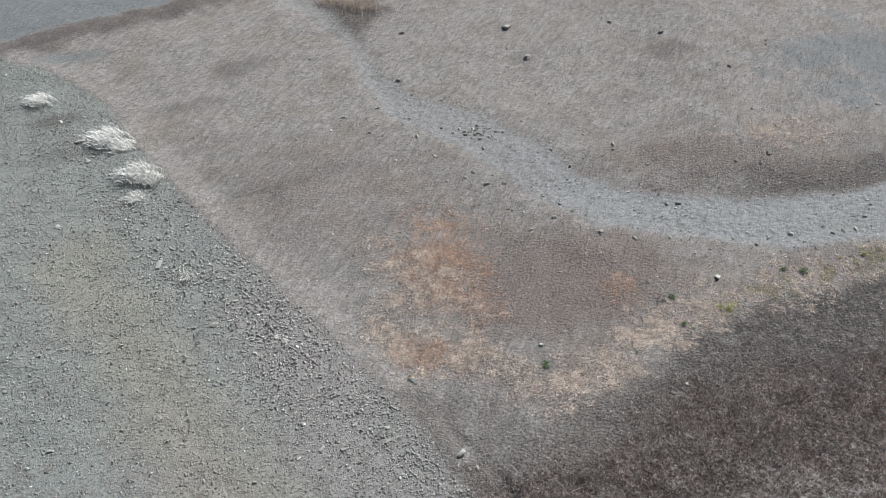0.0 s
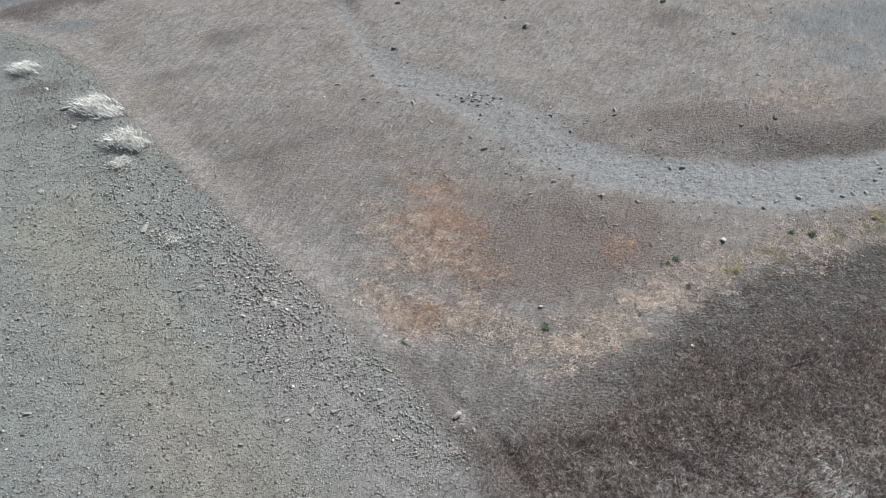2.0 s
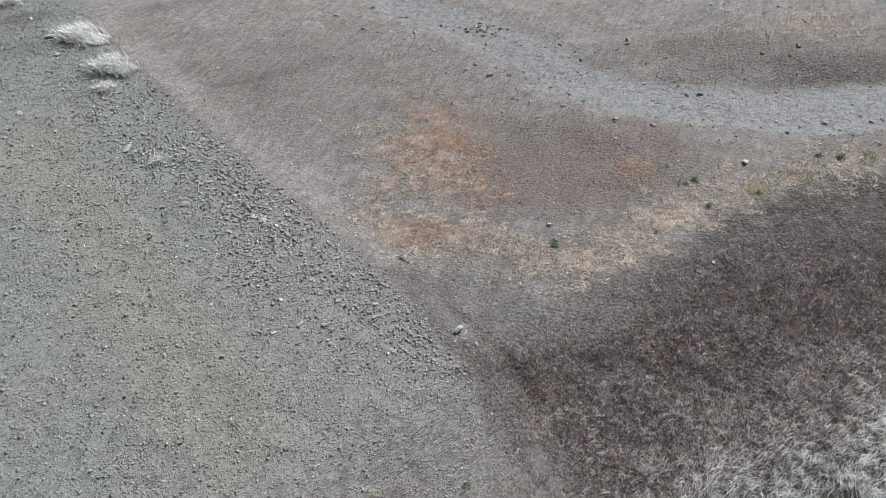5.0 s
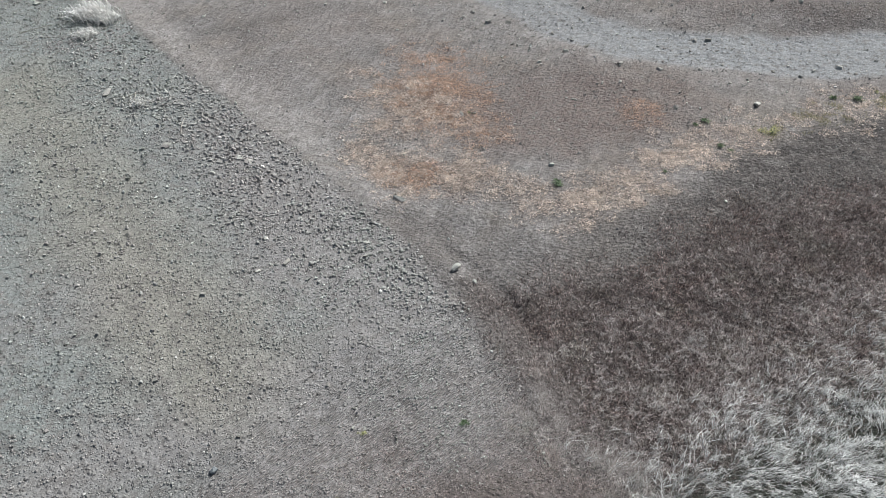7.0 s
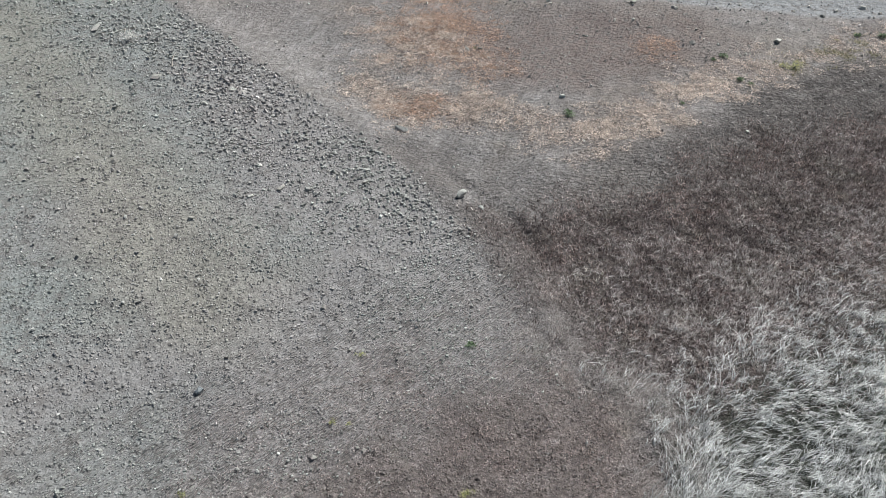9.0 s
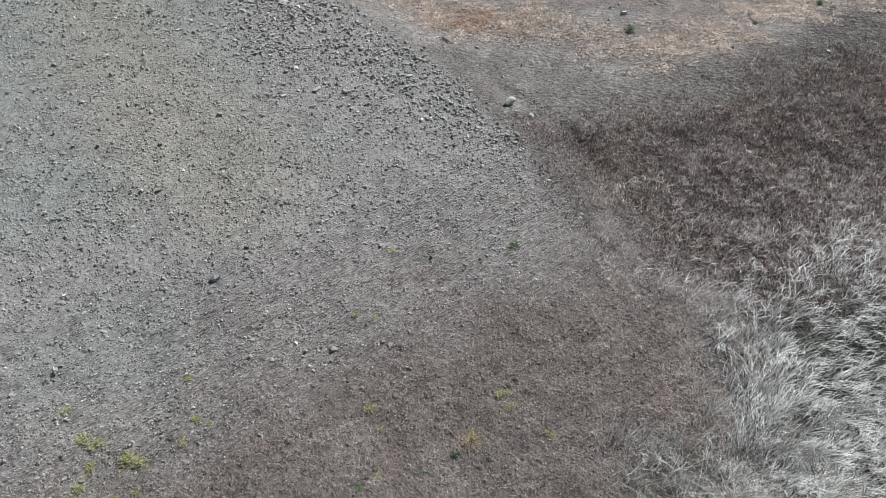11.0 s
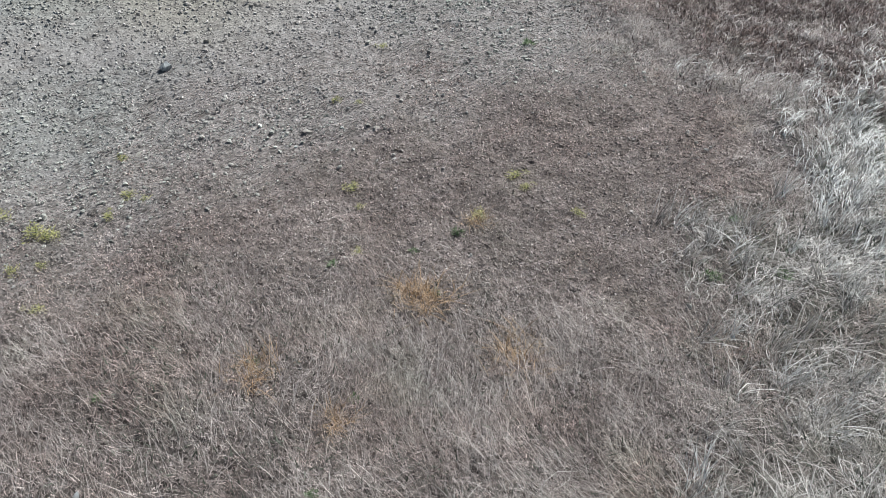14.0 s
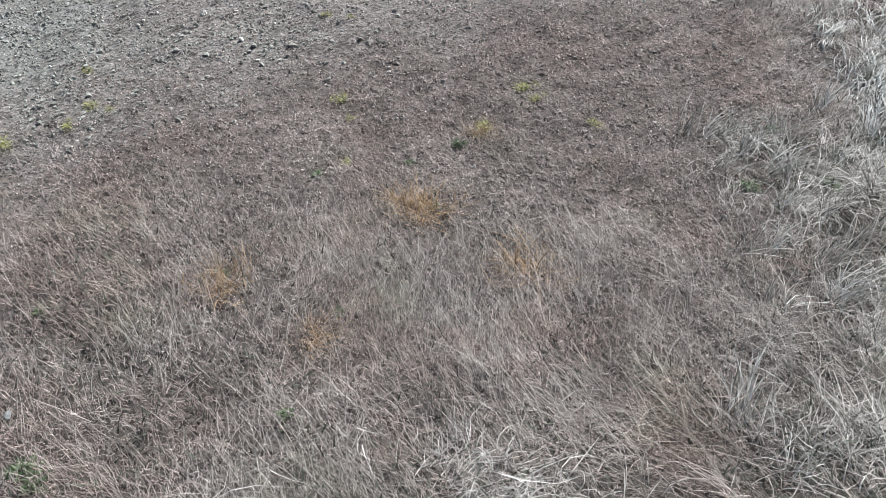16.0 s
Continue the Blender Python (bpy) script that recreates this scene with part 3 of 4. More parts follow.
tagged(ground, "dry grey and brown field soil with a worn track", "ground", kind="structure")


# ---- rocks ----
def lay_rocks(spots, meshes, label, group, name="rock", sink=0.25):
    for n, (x, y, size) in enumerate(spots):
        ob = new(name, meshes[n % len(meshes)])
        ob.location = (x, y, float(height(x, y)) + size * 0.14)
        ob.rotation_euler = (rng.normal(0, 0.15), rng.normal(0, 0.15), rng.uniform(0, 6.28))
        ob.scale = (size * rng.uniform(0.9, 1.15), size * rng.uniform(0.8, 1.0), size * rng.uniform(0.75, 1.05))
        tagged(ob, label, "rock", group)


dark_rocks = [rock_mesh("dark_rock", 10, 0.6, DARK_STONE) for _ in range(4)]
grey_rocks = [rock_mesh("grey_rock", 10, 0.55, STONE) for _ in range(5)]
white_rocks = [rock_mesh("white_rock", 10, 0.55, WHITE_STONE) for _ in range(4)]
slabs = [rock_mesh("slab", 9, 0.2, STONE) for _ in range(3)]
TRACK_ROCKS = [(10.17, 19.84, 0.26), (9.63, 19.83, 0.22), (8.17, 19.47, 0.14), (5.43, 19.39, 0.2), (4.98, 19.95, 0.17), (5.19, 21.16, 0.14), (5.87, 22.78, 0.2), (4.32, 20.62, 0.15), (5.11, 24.09, 0.15), (4.51, 23.95, 0.15), (12.71, 16.98, 0.2), (16.6, 17.73, 0.19), (17.89, 18.59, 0.2), (13.28, 19.97, 0.14), (3.45, 24.15, 0.16)]
lay_rocks(TRACK_ROCKS, dark_rocks, "dark rough stone lying on the grey track", "stones on the track")
lay_rocks([(14.71, 17.05, 0.17), (16.13, 17.57, 0.21), (17.19, 17.78, 0.25), (14.38, 17.61, 0.26), (13.35, 17.42, 0.19), (11.86, 17.4, 0.17)], grey_rocks, "pale grey stone beside the grey track", "stones on the track")
NORTH_ROCKS = [(5.09, 33.45, 0.53), (13.11, 35.74, 0.31), (15.74, 31.22, 0.29), (8.03, 23.88, 0.18), (15.01, 22.75, 0.32), (14.44, 22.09, 0.21), (13.37, 22.34, 0.21), (22.03, 26.99, 0.22), (-2.1, 31.11, 0.33), (-1.51, 27.42, 0.19), (-1.96, 36.78, 0.37), (7.49, 23.41, 0.16)]
lay_rocks(NORTH_ROCKS, dark_rocks, "dark stone on the bare brown slope", "stones on the slope")
SLOPE_ROCKS = [(4.3, 37.2, 0.61), (10.52, 37.63, 0.31), (18.68, 34.08, 0.21), (14.95, 36.12, 0.19), (14.61, 30.97, 0.2), (9.56, 30.95, 0.17), (7.3, 31.68, 0.17), (15.59, 26.87, 0.23), (13.16, 26.45, 0.16), (12.63, 27.35, 0.16), (10.84, 28.25, 0.16), (9.58, 28.34, 0.16), (8.14, 24.3, 0.26), (6.85, 25.29, 0.17), (16.18, 25.1, 0.18), (17.93, 23.66, 0.16), (20.84, 26.66, 0.17), (5.2, 24.64, 0.15), (4.0, 26.7, 0.17)]
lay_rocks(SLOPE_ROCKS, grey_rocks, "grey stone on the bare brown slope", "stones on the slope")
LEFT_ROCKS = [(-1.75, 27.46, 0.25), (-3.17, 28.3, 0.24), (-1.17, 25.56, 0.22), (-3.5, 25.93, 0.23), (-4.84, 27.4, 0.19), (-4.64, 23.44, 0.18), (-7.1, 23.38, 0.14), (-9.46, 22.61, 0.2), (-6.99, 25.48, 0.15), (-7.07, 33.65, 0.2), (-0.37, 23.72, 0.16), (-1.68, 20.99, 0.15), (-5.71, 22.71, 0.14), (-2.21, 23.53, 0.16), (-9.12, 26.81, 0.16), (-11.22, 23.19, 0.15)]
lay_rocks(LEFT_ROCKS, grey_rocks, "grey stone on trodden brown earth", "stones on the brown earth")
MIDDLE_ROCKS = [(6.41, 17.84, 0.29), (7.7, 17.29, 0.24), (9.2, 17.41, 0.2), (4.58, 18.84, 0.23), (3.48, 18.07, 0.16), (2.21, 18.71, 0.15), (10.16, 17.9, 0.17), (10.46, 14.91, 0.31), (1.81, 14.71, 0.13), (2.19, 13.89, 0.12), (3.57, 13.48, 0.12), (4.31, 15.39, 0.12), (6.55, 15.85, 0.15), (6.11, 16.41, 0.16), (5.48, 16.39, 0.16)]
lay_rocks(MIDDLE_ROCKS, grey_rocks, "grey brown stone on earth with dry litter", "stones on the brown earth")
lay_rocks([(1.89, 21.43, 0.29), (2.69, 21.46, 0.24), (1.35, 22.34, 0.23), (0.98, 21.91, 0.17), (0.14, 21.73, 0.17), (7.61, 14.62, 0.21), (0.92, 14.72, 0.19), (0.51, 14.63, 0.19)], dark_rocks, "dark stone on earth with dry litter", "stones on the brown earth")
WHITE_ROCKS = [(-5.39, 26.18, 0.19), (-17.36, 25.65, 0.36), (-16.54, 23.99, 0.35), (-16.4, 24.36, 0.19), (-16.37, 19.04, 0.28), (-20.36, 29.31, 0.22), (-18.84, 27.4, 0.23), (-7.05, 15.55, 0.17), (-6.73, 14.86, 0.13), (-6.43, 12.28, 0.2), (-7.11, 11.49, 0.18), (-7.04, 8.13, 0.14), (-5.07, 8.23, 0.17), (-2.38, 8.07, 0.16), (0.44, 6.47, 0.15), (3.07, 11.47, 0.19), (7.79, 9.49, 0.14)]
lay_rocks(WHITE_ROCKS, white_rocks, "chalky white stone on dry soil", "white stones")
lay_rocks([(-6.09, 12.02, 0.3), (-4.42, 7.25, 0.22), (-11.55, 16.45, 0.36), (-8.75, 12.89, 0.28), (-2.35, 7.49, 0.2)], slabs, "flat pale slab pressed into ploughed soil", "flat slabs", "slab")
FIELD_ROCKS = [(-4.81, 1.75, 0.12), (-2.92, -0.6, 0.13), (-2.05, -0.48, 0.11), (-2.16, -0.42, 0.09), (-4.91, 0.44, 0.07), (-6.72, -0.28, 0.12), (-2.43, 2.47, 0.12), (-1.9, 2.28, 0.11), (-3.05, 3.15, 0.14), (-2.2, 1.89, 0.12), (-2.43, 1.95, 0.11), (-4.91, 2.25, 0.09), (-6.14, 2.65, 0.09), (-7.31, 4.87, 0.11), (-5.17, 4.76, 0.11), (-4.93, -1.14, 0.1), (-5.1, 6.89, 0.17), (-3.26, 5.67, 0.12), (-4.41, 6.5, 0.13), (-8.84, 8.54, 0.19), (-0.78, 9.8, 0.12), (-12.79, 6.79, 0.2), (-12.93, 7.47, 0.22), (-6.35, 6.09, 0.2)]
lay_rocks(FIELD_ROCKS, dark_rocks + grey_rocks[:2], "dark clod of stony earth on ploughed soil", "stones in the field", "stone")
lay_rocks([(-0.03, 6.95, 0.35)], [boulder_mesh(PALE_STONE, (1.0, 0.85, 0.75), 5)], "pale angular boulder on the trodden verge", "boulders", "boulder")
lay_rocks([(-1.51, 10.08, 0.36)], [boulder_mesh(PALE_STONE, (1.0, 0.8, 0.5), 9)], "grey angular boulder at the edge of the field", "boulders", "boulder")
lay_rocks([(-5.17, 0.94, 0.25)], [boulder_mesh(BLUE_STONE, (0.95, 0.9, 0.95), 14)], "slate blue angular boulder on ploughed soil", "boulders", "boulder")
lay_rocks([(-3.78, -5.98, 0.1)], [boulder_mesh(BLUE_STONE, (1.0, 0.7, 0.7), 21)], "small slate blue stone among dry weeds", "boulders", "boulder")
pile = [(1.86 + dx, 25.9 + dy, s) for dx, dy, s in zip(rng.normal(0, 0.5, 44), rng.normal(0, 0.4, 44), rng.uniform(0.08, 0.21, 44))]
lay_rocks(pile, dark_rocks + grey_rocks[:2], "dark broken stone in a heap on the track", "heap of stones", "stone")


# ---- clods and pebbles ----
def clod_shape(flat, rough):
    """A lump of dried earth: an uneven ball of twelve corners."""
    bm = bmesh.new()
    bmesh.ops.create_icosphere(bm, subdivisions=1, radius=0.5)
    verts = np.array([v.co[:] for v in bm.verts]) * rng.uniform(1 - rough, 1 + rough * 0.5, (12, 1))
    tris = np.array([[v.index for v in f.verts] for f in bm.faces])
    bm.free()
    return verts * np.array([1.0, rng.uniform(0.55, 1.0), flat]) + rng.normal(0, 0.05, (12, 3)), tris


shapes = [clod_shape(rng.uniform(0.45, 0.9), 0.5) for _ in range(14)]
crumbs = [rock_shape(5, 0.9, 0.9) for _ in range(8)]
OCTA = np.array([(1, 0, 0), (-1, 0, 0), (0, 1, 0), (0, -1, 0), (0, 0, 1), (0, 0, -1)]) * 0.5
OCTA_TRIS = np.array([(4, 0, 2), (4, 2, 1), (4, 1, 3), (4, 3, 0), (5, 2, 0), (5, 1, 2), (5, 3, 1), (5, 0, 3)])
small_shapes = [(OCTA * rng.uniform(0.85, 1.25, (6, 1)) * np.array([1, 0.9, 0.9]) + rng.normal(0, 0.06, (6, 3)), OCTA_TRIS) for _ in range(12)]


def stone_arrays(spots, size, shapes=shapes):
    vs, ts, at = [], [], 0
    pick = rng.integers(0, len(shapes), len(spots))
    for n, (v, t) in enumerate(shapes):
        mine = np.nonzero(pick == n)[0]
        if not len(mine):
            continue
        turn = rng.uniform(0, 6.28, len(mine))
        c, s = np.cos(turn)[:, None], np.sin(turn)[:, None]
        scale = size[mine][:, None]
        px_, py_, pz_ = v[None, :, 0], v[None, :, 1], v[None, :, 2]
        tall = rng.uniform(0.7, 1.3, (len(mine), 1))
        out = np.stack([(px_ * c - py_ * s) * scale, (px_ * s + py_ * c) * scale, (pz_ * tall + 0.2) * scale], -1) + spots[mine][:, None, :]
        vs.append(out.reshape(-1, 3))
        ts.append((t[None] + (np.arange(len(mine)) * len(v))[:, None, None]).reshape(-1, 3) + at)
        at += len(mine) * len(v)
    return np.concatenate(vs), np.concatenate(ts)


def rubble(x, y):
    """The stony band just inside the edge of the field."""
    inside = -side(x, y, FIELD_EDGE) + 1.0 * fbm(x, y, 2.2, 91, 4)
    return ramp(3.6, 1.6, inside) * ramp(1.5, 6.5, y) * ramp(26, 15, y)


def field_chance(x, y):
    z = zones(x, y)
    lumps = ramp(0.25, 0.7, 0.45 * grain(x * 0.9, y * 0.9, 93) + 0.55 * grain(x * 3.5, y * 3.5, 96))
    return z["field"] * (1 - z["weed"]) ** 0.75 * ((0.18 + 0.36 * lumps) * (0.62 + 0.38 * ramp(16, 5, y)) + 0.26 * rubble(x, y) * (0.3 + 0.7 * lumps))


spots = scatter(275000, (-26, 3.2, -4, 36), field_chance)
size = rng.gamma(1.5, 0.0125, len(spots)) + 0.026
size *= (1 + 0.6 * rubble(spots[:, 0], spots[:, 1]) * rng.uniform(0.0, 1.3, len(spots))) * (1 + 0.5 * ramp(4, 13, spots[:, 1]))
size = np.minimum(size, 0.16) * (0.74 + 0.26 * ramp(0.5, 4.5, spots[:, 1] - 0.4 * spots[:, 0] - 1.5))
# the larger clods of the nearer stretch lie as single stones
single = np.nonzero((spots[:, 0] > -8) & (spots[:, 1] < 10))[0]
single = single[np.argsort(-size[single])[:300]]
loose_stone = [mesh_of("stone", *shape, CLOD_SINGLE) for shape in shapes]
for n in single:
    ob = part("stone", loose_stone[n % len(loose_stone)], ground)
    ob.location = spots[n] + np.array([0, 0, 0.14 * size[n]])
    ob.rotation_euler, ob.scale = (0, 0, rng.uniform(0, 6.28)), (size[n], size[n], size[n] * rng.uniform(0.8, 1.2))
rest = np.setdiff1d(np.arange(len(spots)), single)
for name, few, mine, label in (("clods", shapes, rest[size[rest] > 0.052], "grey clods and gravel on ploughed soil"), ("small_clods", small_shapes, rest[size[rest] <= 0.052], "small round clods of dry grey earth")):
    clods = new(name, mesh_of(name, *stone_arrays(spots[mine], size[mine], few), CLOD))
    clods.data.polygons.foreach_set("use_smooth", np.full(len(clods.data.polygons), name == "small_clods"))
    tagged(clods, label, "gravel", kind="stuff")
spots = scatter(12000, (-13, 2.5, -3.5, 15), lambda x, y: (zones(x, y)["field"] * (1 - 0.9 * zones(x, y)["weed"]) * (0.4 + 0.6 * grain(x * 0.9, y * 0.9, 94))))
tagged(new("crumbs", mesh_of("crumbs", *stone_arrays(spots, rng.uniform(0.018, 0.04, len(spots)), crumbs), CLOD)), "small crumbs of dry grey earth", "gravel", kind="stuff")

spots = scatter(4800, (-9, 2.2, -4.0, 5.0), lambda x, y: np.maximum(zones(x, y)["furrow"], 0.15 * zones(x, y)["weed"] * ramp(-4.0, -1.5, y)) * (0.2 + 0.8 * ramp(0.3, 0.7, grain(x * 1.4, y * 1.4, 137))))
tagged(new("scattered_clods", mesh_of("scattered_clods", *stone_arrays(spots, np.minimum(0.034 + rng.gamma(1.4, 0.012, len(spots)), 0.09)), CLOD)), "scattered grey clods at the weedy margin", "gravel", kind="stuff")
spots = scatter(85000, (-9, 2.2, -4.5, 4.5), lambda x, y: np.maximum(zones(x, y)["furrow"], 0.35 * zones(x, y)["weed"]) * ramp(-0.2, 0.9, np.sin((0.714 * y - 0.7 * x) * 70 + 3 * fbm(x, y, 0.8, 125, 3))) * (0.15 + 0.85 * ramp(0.3, 0.7, grain(x * 2.3, y * 2.3, 126))))
tagged(new("drilled_crumbs", mesh_of("drilled_crumbs", *stone_arrays(spots, rng.uniform(0.018, 0.045, len(spots)), crumbs), CLOD)), "crumbs of earth in faint drilled rows", "gravel", kind="stuff")

PEBBLE = stone_material("pebbles", [(0.0, (0.24, 0.225, 0.21)), (0.5, (0.4, 0.38, 0.36)), (1.0, (0.68, 0.66, 0.63))], True)


def bare_chance(x, y):
    z = zones(x, y)
    return (1 - z["field"]) * (1 - z["dark"]) * (1 - z["pale"]) * (0.25 + 0.75 * grain(x * 0.5, y * 0.5, 95)) * (1 - 0.4 * z["litter"]) * (1 - 0.6 * z["soil"])


spots = scatter(36000, (-24, 24, 5.5, 44), lambda x, y: bare_chance(x, y) * (0.6 + 0.4 * zones(x, y)["gravel"]))
size = np.minimum(rng.gamma(1.3, 0.014, len(spots)) + 0.03, 0.1)
tagged(new("pebbles", mesh_of("pebbles", *stone_arrays(spots, size, small_shapes), PEBBLE)), "small grey pebbles strewn over bare earth", "gravel", kind="stuff")
spots = scatter(4600, (-9, 22, 13, 35), lambda x, y: bare_chance(x, y) * (0.25 + 0.75 * ramp(-3.2, -0.2, track_side(x, y)[0])))
tagged(new("loose_stones", mesh_of("loose_stones", *stone_arrays(spots, np.minimum(rng.gamma(1.5, 0.024, len(spots)) + 0.055, 0.17), [rock_shape(10, 0.6, 0.8) for _ in range(9)]), PEBBLE)), "grey broken stones strewn along the track", "gravel", kind="stuff")


# ---- grass and weeds ----
def sward(name, spots, length, width, heading, lean, droop, material, label, levels=2, curl=0.0):
    ob = new(name, mesh_of(name, *blade_arrays(spots, length, width, heading, lean, droop, levels, None, curl), material))
    return tagged(ob, label, "grass", kind="stuff")


def weed_chance(x, y):
    z = zones(x, y)
    return np.maximum(z["weed"] ** 1.3, 0.95 * z["verge"]) * (1 - 0.6 * z["pale"] ** 2) * (1 - 0.8 * z["sere"]) * (0.35 + 0.65 * grain(x * 2.2, y * 2.2, 97))


spots = scatter(190000, (-10, 5.0, -8.5, 6), lambda x, y: weed_chance(x, y) * (0.04 + 0.96 * ramp(-5.2, -3.0, y)) * (0.25 + 0.75 * ramp(-0.5, 0.7, np.sin((0.714 * y - 0.7 * x) * 62 + 4 * fbm(x, y, 0.8, 125, 3)))))
cushions = new("weed_cushions", mesh_of("weed_cushions", *stone_arrays(spots - np.array([0, 0, 0.004]), rng.uniform(0.018, 0.046, len(spots)), crumbs), CUSHION))
cushions.data.polygons.foreach_set("use_smooth", np.ones(len(cushions.data.polygons), bool))
tagged(cushions, "small brown cushions of withered weed in rows", "weed", kind="stuff")
spots = scatter(220000, (-10, 5.0, -8.5, 6), weed_chance)
c = len(spots)
tall = ramp(-2.2, -5.0, spots[:, 1]) * (0.4 + 1.0 * grain(spots[:, 0] * 1.5, spots[:, 1] * 1.5, 99))
sward("brown_weeds", spots, rng.uniform(0.02, 0.055, c) * (1 + 1.6 * tall), rng.uniform(0.005, 0.01, c), rng.uniform(0, 6.28, c), rng.uniform(0.2, 0.95, c), rng.uniform(0, 0.8, c), WEED, "short brown dried weeds covering the soil")
spots = scatter(520000, (-10, 5.0, -8.5, 6), weed_chance)
c = len(spots)
spots[:, 2] += rng.uniform(0.0, 0.045, c)
shrink = 1 - 0.35 * ramp(0.0, -4.0, spots[:, 1])
sward("weed_leaves", spots, rng.uniform(0.012, 0.03, c) * shrink, rng.uniform(0.009, 0.019, c) * shrink, rng.uniform(0, 6.28, c), rng.uniform(0.4, 0.98, c), np.zeros(c), WEED, "crumpled dead leaves among brown weeds", 1)
spots = scatter(230000, (-9, 4.2, -8.3, 1.5), lambda x, y: np.maximum(weed_chance(x, y), 0.5 * zones(x, y)["weed"]) * (0.03 + 0.97 * ramp(-2.0, -4.8, y)) * (0.5 + 0.5 * ramp(-3.8, -1.6, x)) * (0.4 + 0.6 * ramp(0.3, 0.7, grain(x * 1.2, y * 1.2, 101))))
c = len(spots)
far_down = ramp(-1.5, -5.5, spots[:, 1])
sward("dry_stems", spots, rng.uniform(0.07, 0.17, c) * (1 + 1.6 * far_down * rng.random(c)), rng.uniform(0.0026, 0.005, c), 2.25 + 0.9 * fbm(spots[:, 0], spots[:, 1], 1.2, 113, 2) + rng.normal(0, 0.55, c), rng.uniform(0.3, 0.95, c), rng.uniform(0.0, 1.0, c), STEM, "thin bleached stems leaning among weeds", 3, rng.normal(0, 0.9, c))

spots = scatter(360000, (-6.5, 4.2, -8.3, -1.5), lambda x, y: np.maximum(0.55 * zones(x, y)["matted"] * (1 - 0.75 * zones(x, y)["sere"]), 0.3 * weed_chance(x, y)) * (0.4 + 0.6 * grain(x * 4, y * 4, 131)))
c = len(spots)
spots[:, 2] += rng.uniform(0.0, 0.05, c)
sward("weed_thatch", spots, rng.uniform(0.025, 0.08, c), rng.uniform(0.0035, 0.008, c), rng.uniform(0, 6.28, c), rng.uniform(0.5, 0.99, c), np.zeros(c), THATCH, "fine broken thatch of dead weeds", 1)

tufts = scatter(5200, (-6.5, 4.2, -8.3, -2.5), lambda x, y: zones(x, y)["matted"] * (1 - 0.5 * zones(x, y)["sere"]) * (0.15 + 0.85 * ramp(-3.0, -1.2, x)) * ramp(0.35, 0.7, 0.5 * grain(x * 1.1, y * 1.1, 133) + 0.5 * grain(x * 4, y * 4, 134)) * ramp(-2.8, -5.5, y))
k = np.repeat(np.arange(len(tufts)), 4)
c = len(k)
spots = tufts[k] + np.stack([rng.normal(0, 0.05, c), rng.normal(0, 0.05, c), np.zeros(c)], -1)
turn = (2.35 + 1.1 * fbm(tufts[:, 0], tufts[:, 1], 1.5, 135, 2) + rng.normal(0, 0.5, len(tufts)))[k] + rng.normal(0, 0.4, c)
sward("fallen_straws", spots, rng.uniform(0.16, 0.4, c), rng.uniform(0.0035, 0.0062, c), turn, rng.uniform(0.55, 0.95, c), rng.uniform(0.3, 1.0, c), STEM, "long faded straws lying over dry weeds", 4, rng.normal(0, 0.6, c))

# the same weeds go on, thinner, behind the last of the walk
spots = scatter(46000, (-8, 4.5, -13, -8.2), lambda x, y: (0.25 + 0.75 * ramp(-13, -8.5, y)) * (0.3 + 0.7 * grain(x * 2, y * 2, 139)))
c = len(spots)
sward("weed_margin", spots, rng.uniform(0.05, 0.2, c), rng.uniform(0.005, 0.011, c), 2.25 + rng.normal(0, 0.9, c), rng.uniform(0.4, 0.95, c), rng.uniform(0, 0.8, c), THATCH, "dry weeds thinning out over brown soil")


def dark_chance(x, y):
    z = zones(x, y)
    return z["dark"] * (1 - 0.7 * z["pale"]) * (0.36 + 0.64 * ramp(0.35, 0.65, 0.35 * grain(x * 1.1, y * 1.1, 103) + 0.65 * grain(x * 7, y * 7, 104)))


spots = scatter(420000, (0, 19, 0, 14), dark_chance)
c = len(spots)
sward("dark_grass", spots, rng.uniform(0.05, 0.13, c), rng.uniform(0.01, 0.024, c), rng.uniform(0, 6.28, c), rng.uniform(0.05, 0.7, c), rng.uniform(0.0, 0.7, c), DARK_GRASS, "dark brown scorched grass in thick tufts")


def tuft_spots(tufts, per, spread):
    """Blade roots gathered round the tufts."""
    k = np.repeat(np.arange(len(tufts)), per)
    off = rng.normal(0, spread, (len(k), 2))
    x, y = tufts[k, 0] + off[:, 0], tufts[k, 1] + off[:, 1]
    return k, np.stack([x, y, height(x, y)], -1)


def flow(x, y):
    """The way in which the long grass has been laid over."""
    return 0.55 + 0.6 * fbm(x, y, 1.6, 107, 2)


def locks(tufts, per, spread, length, width, lean, droop, stray=0.5):
    """Blades that bend over together: each lock has one way, one length and one bend."""
    k, spots = tuft_spots(tufts, per, spread)
    c, t = len(spots), len(tufts)
    turn = (flow(tufts[:, 0], tufts[:, 1]) + rng.normal(0, stray, t))[k] + rng.normal(0, 0.52 * stray, c)
    long_ = (rng.uniform(*length, t))[k] * rng.uniform(0.6, 1.15, c)
    return spots, long_, rng.uniform(*width, c), turn, rng.uniform(*lean, t)[k] + rng.normal(0, 0.06, c), rng.uniform(*droop, t)[k] + rng.normal(0, 0.1, c)


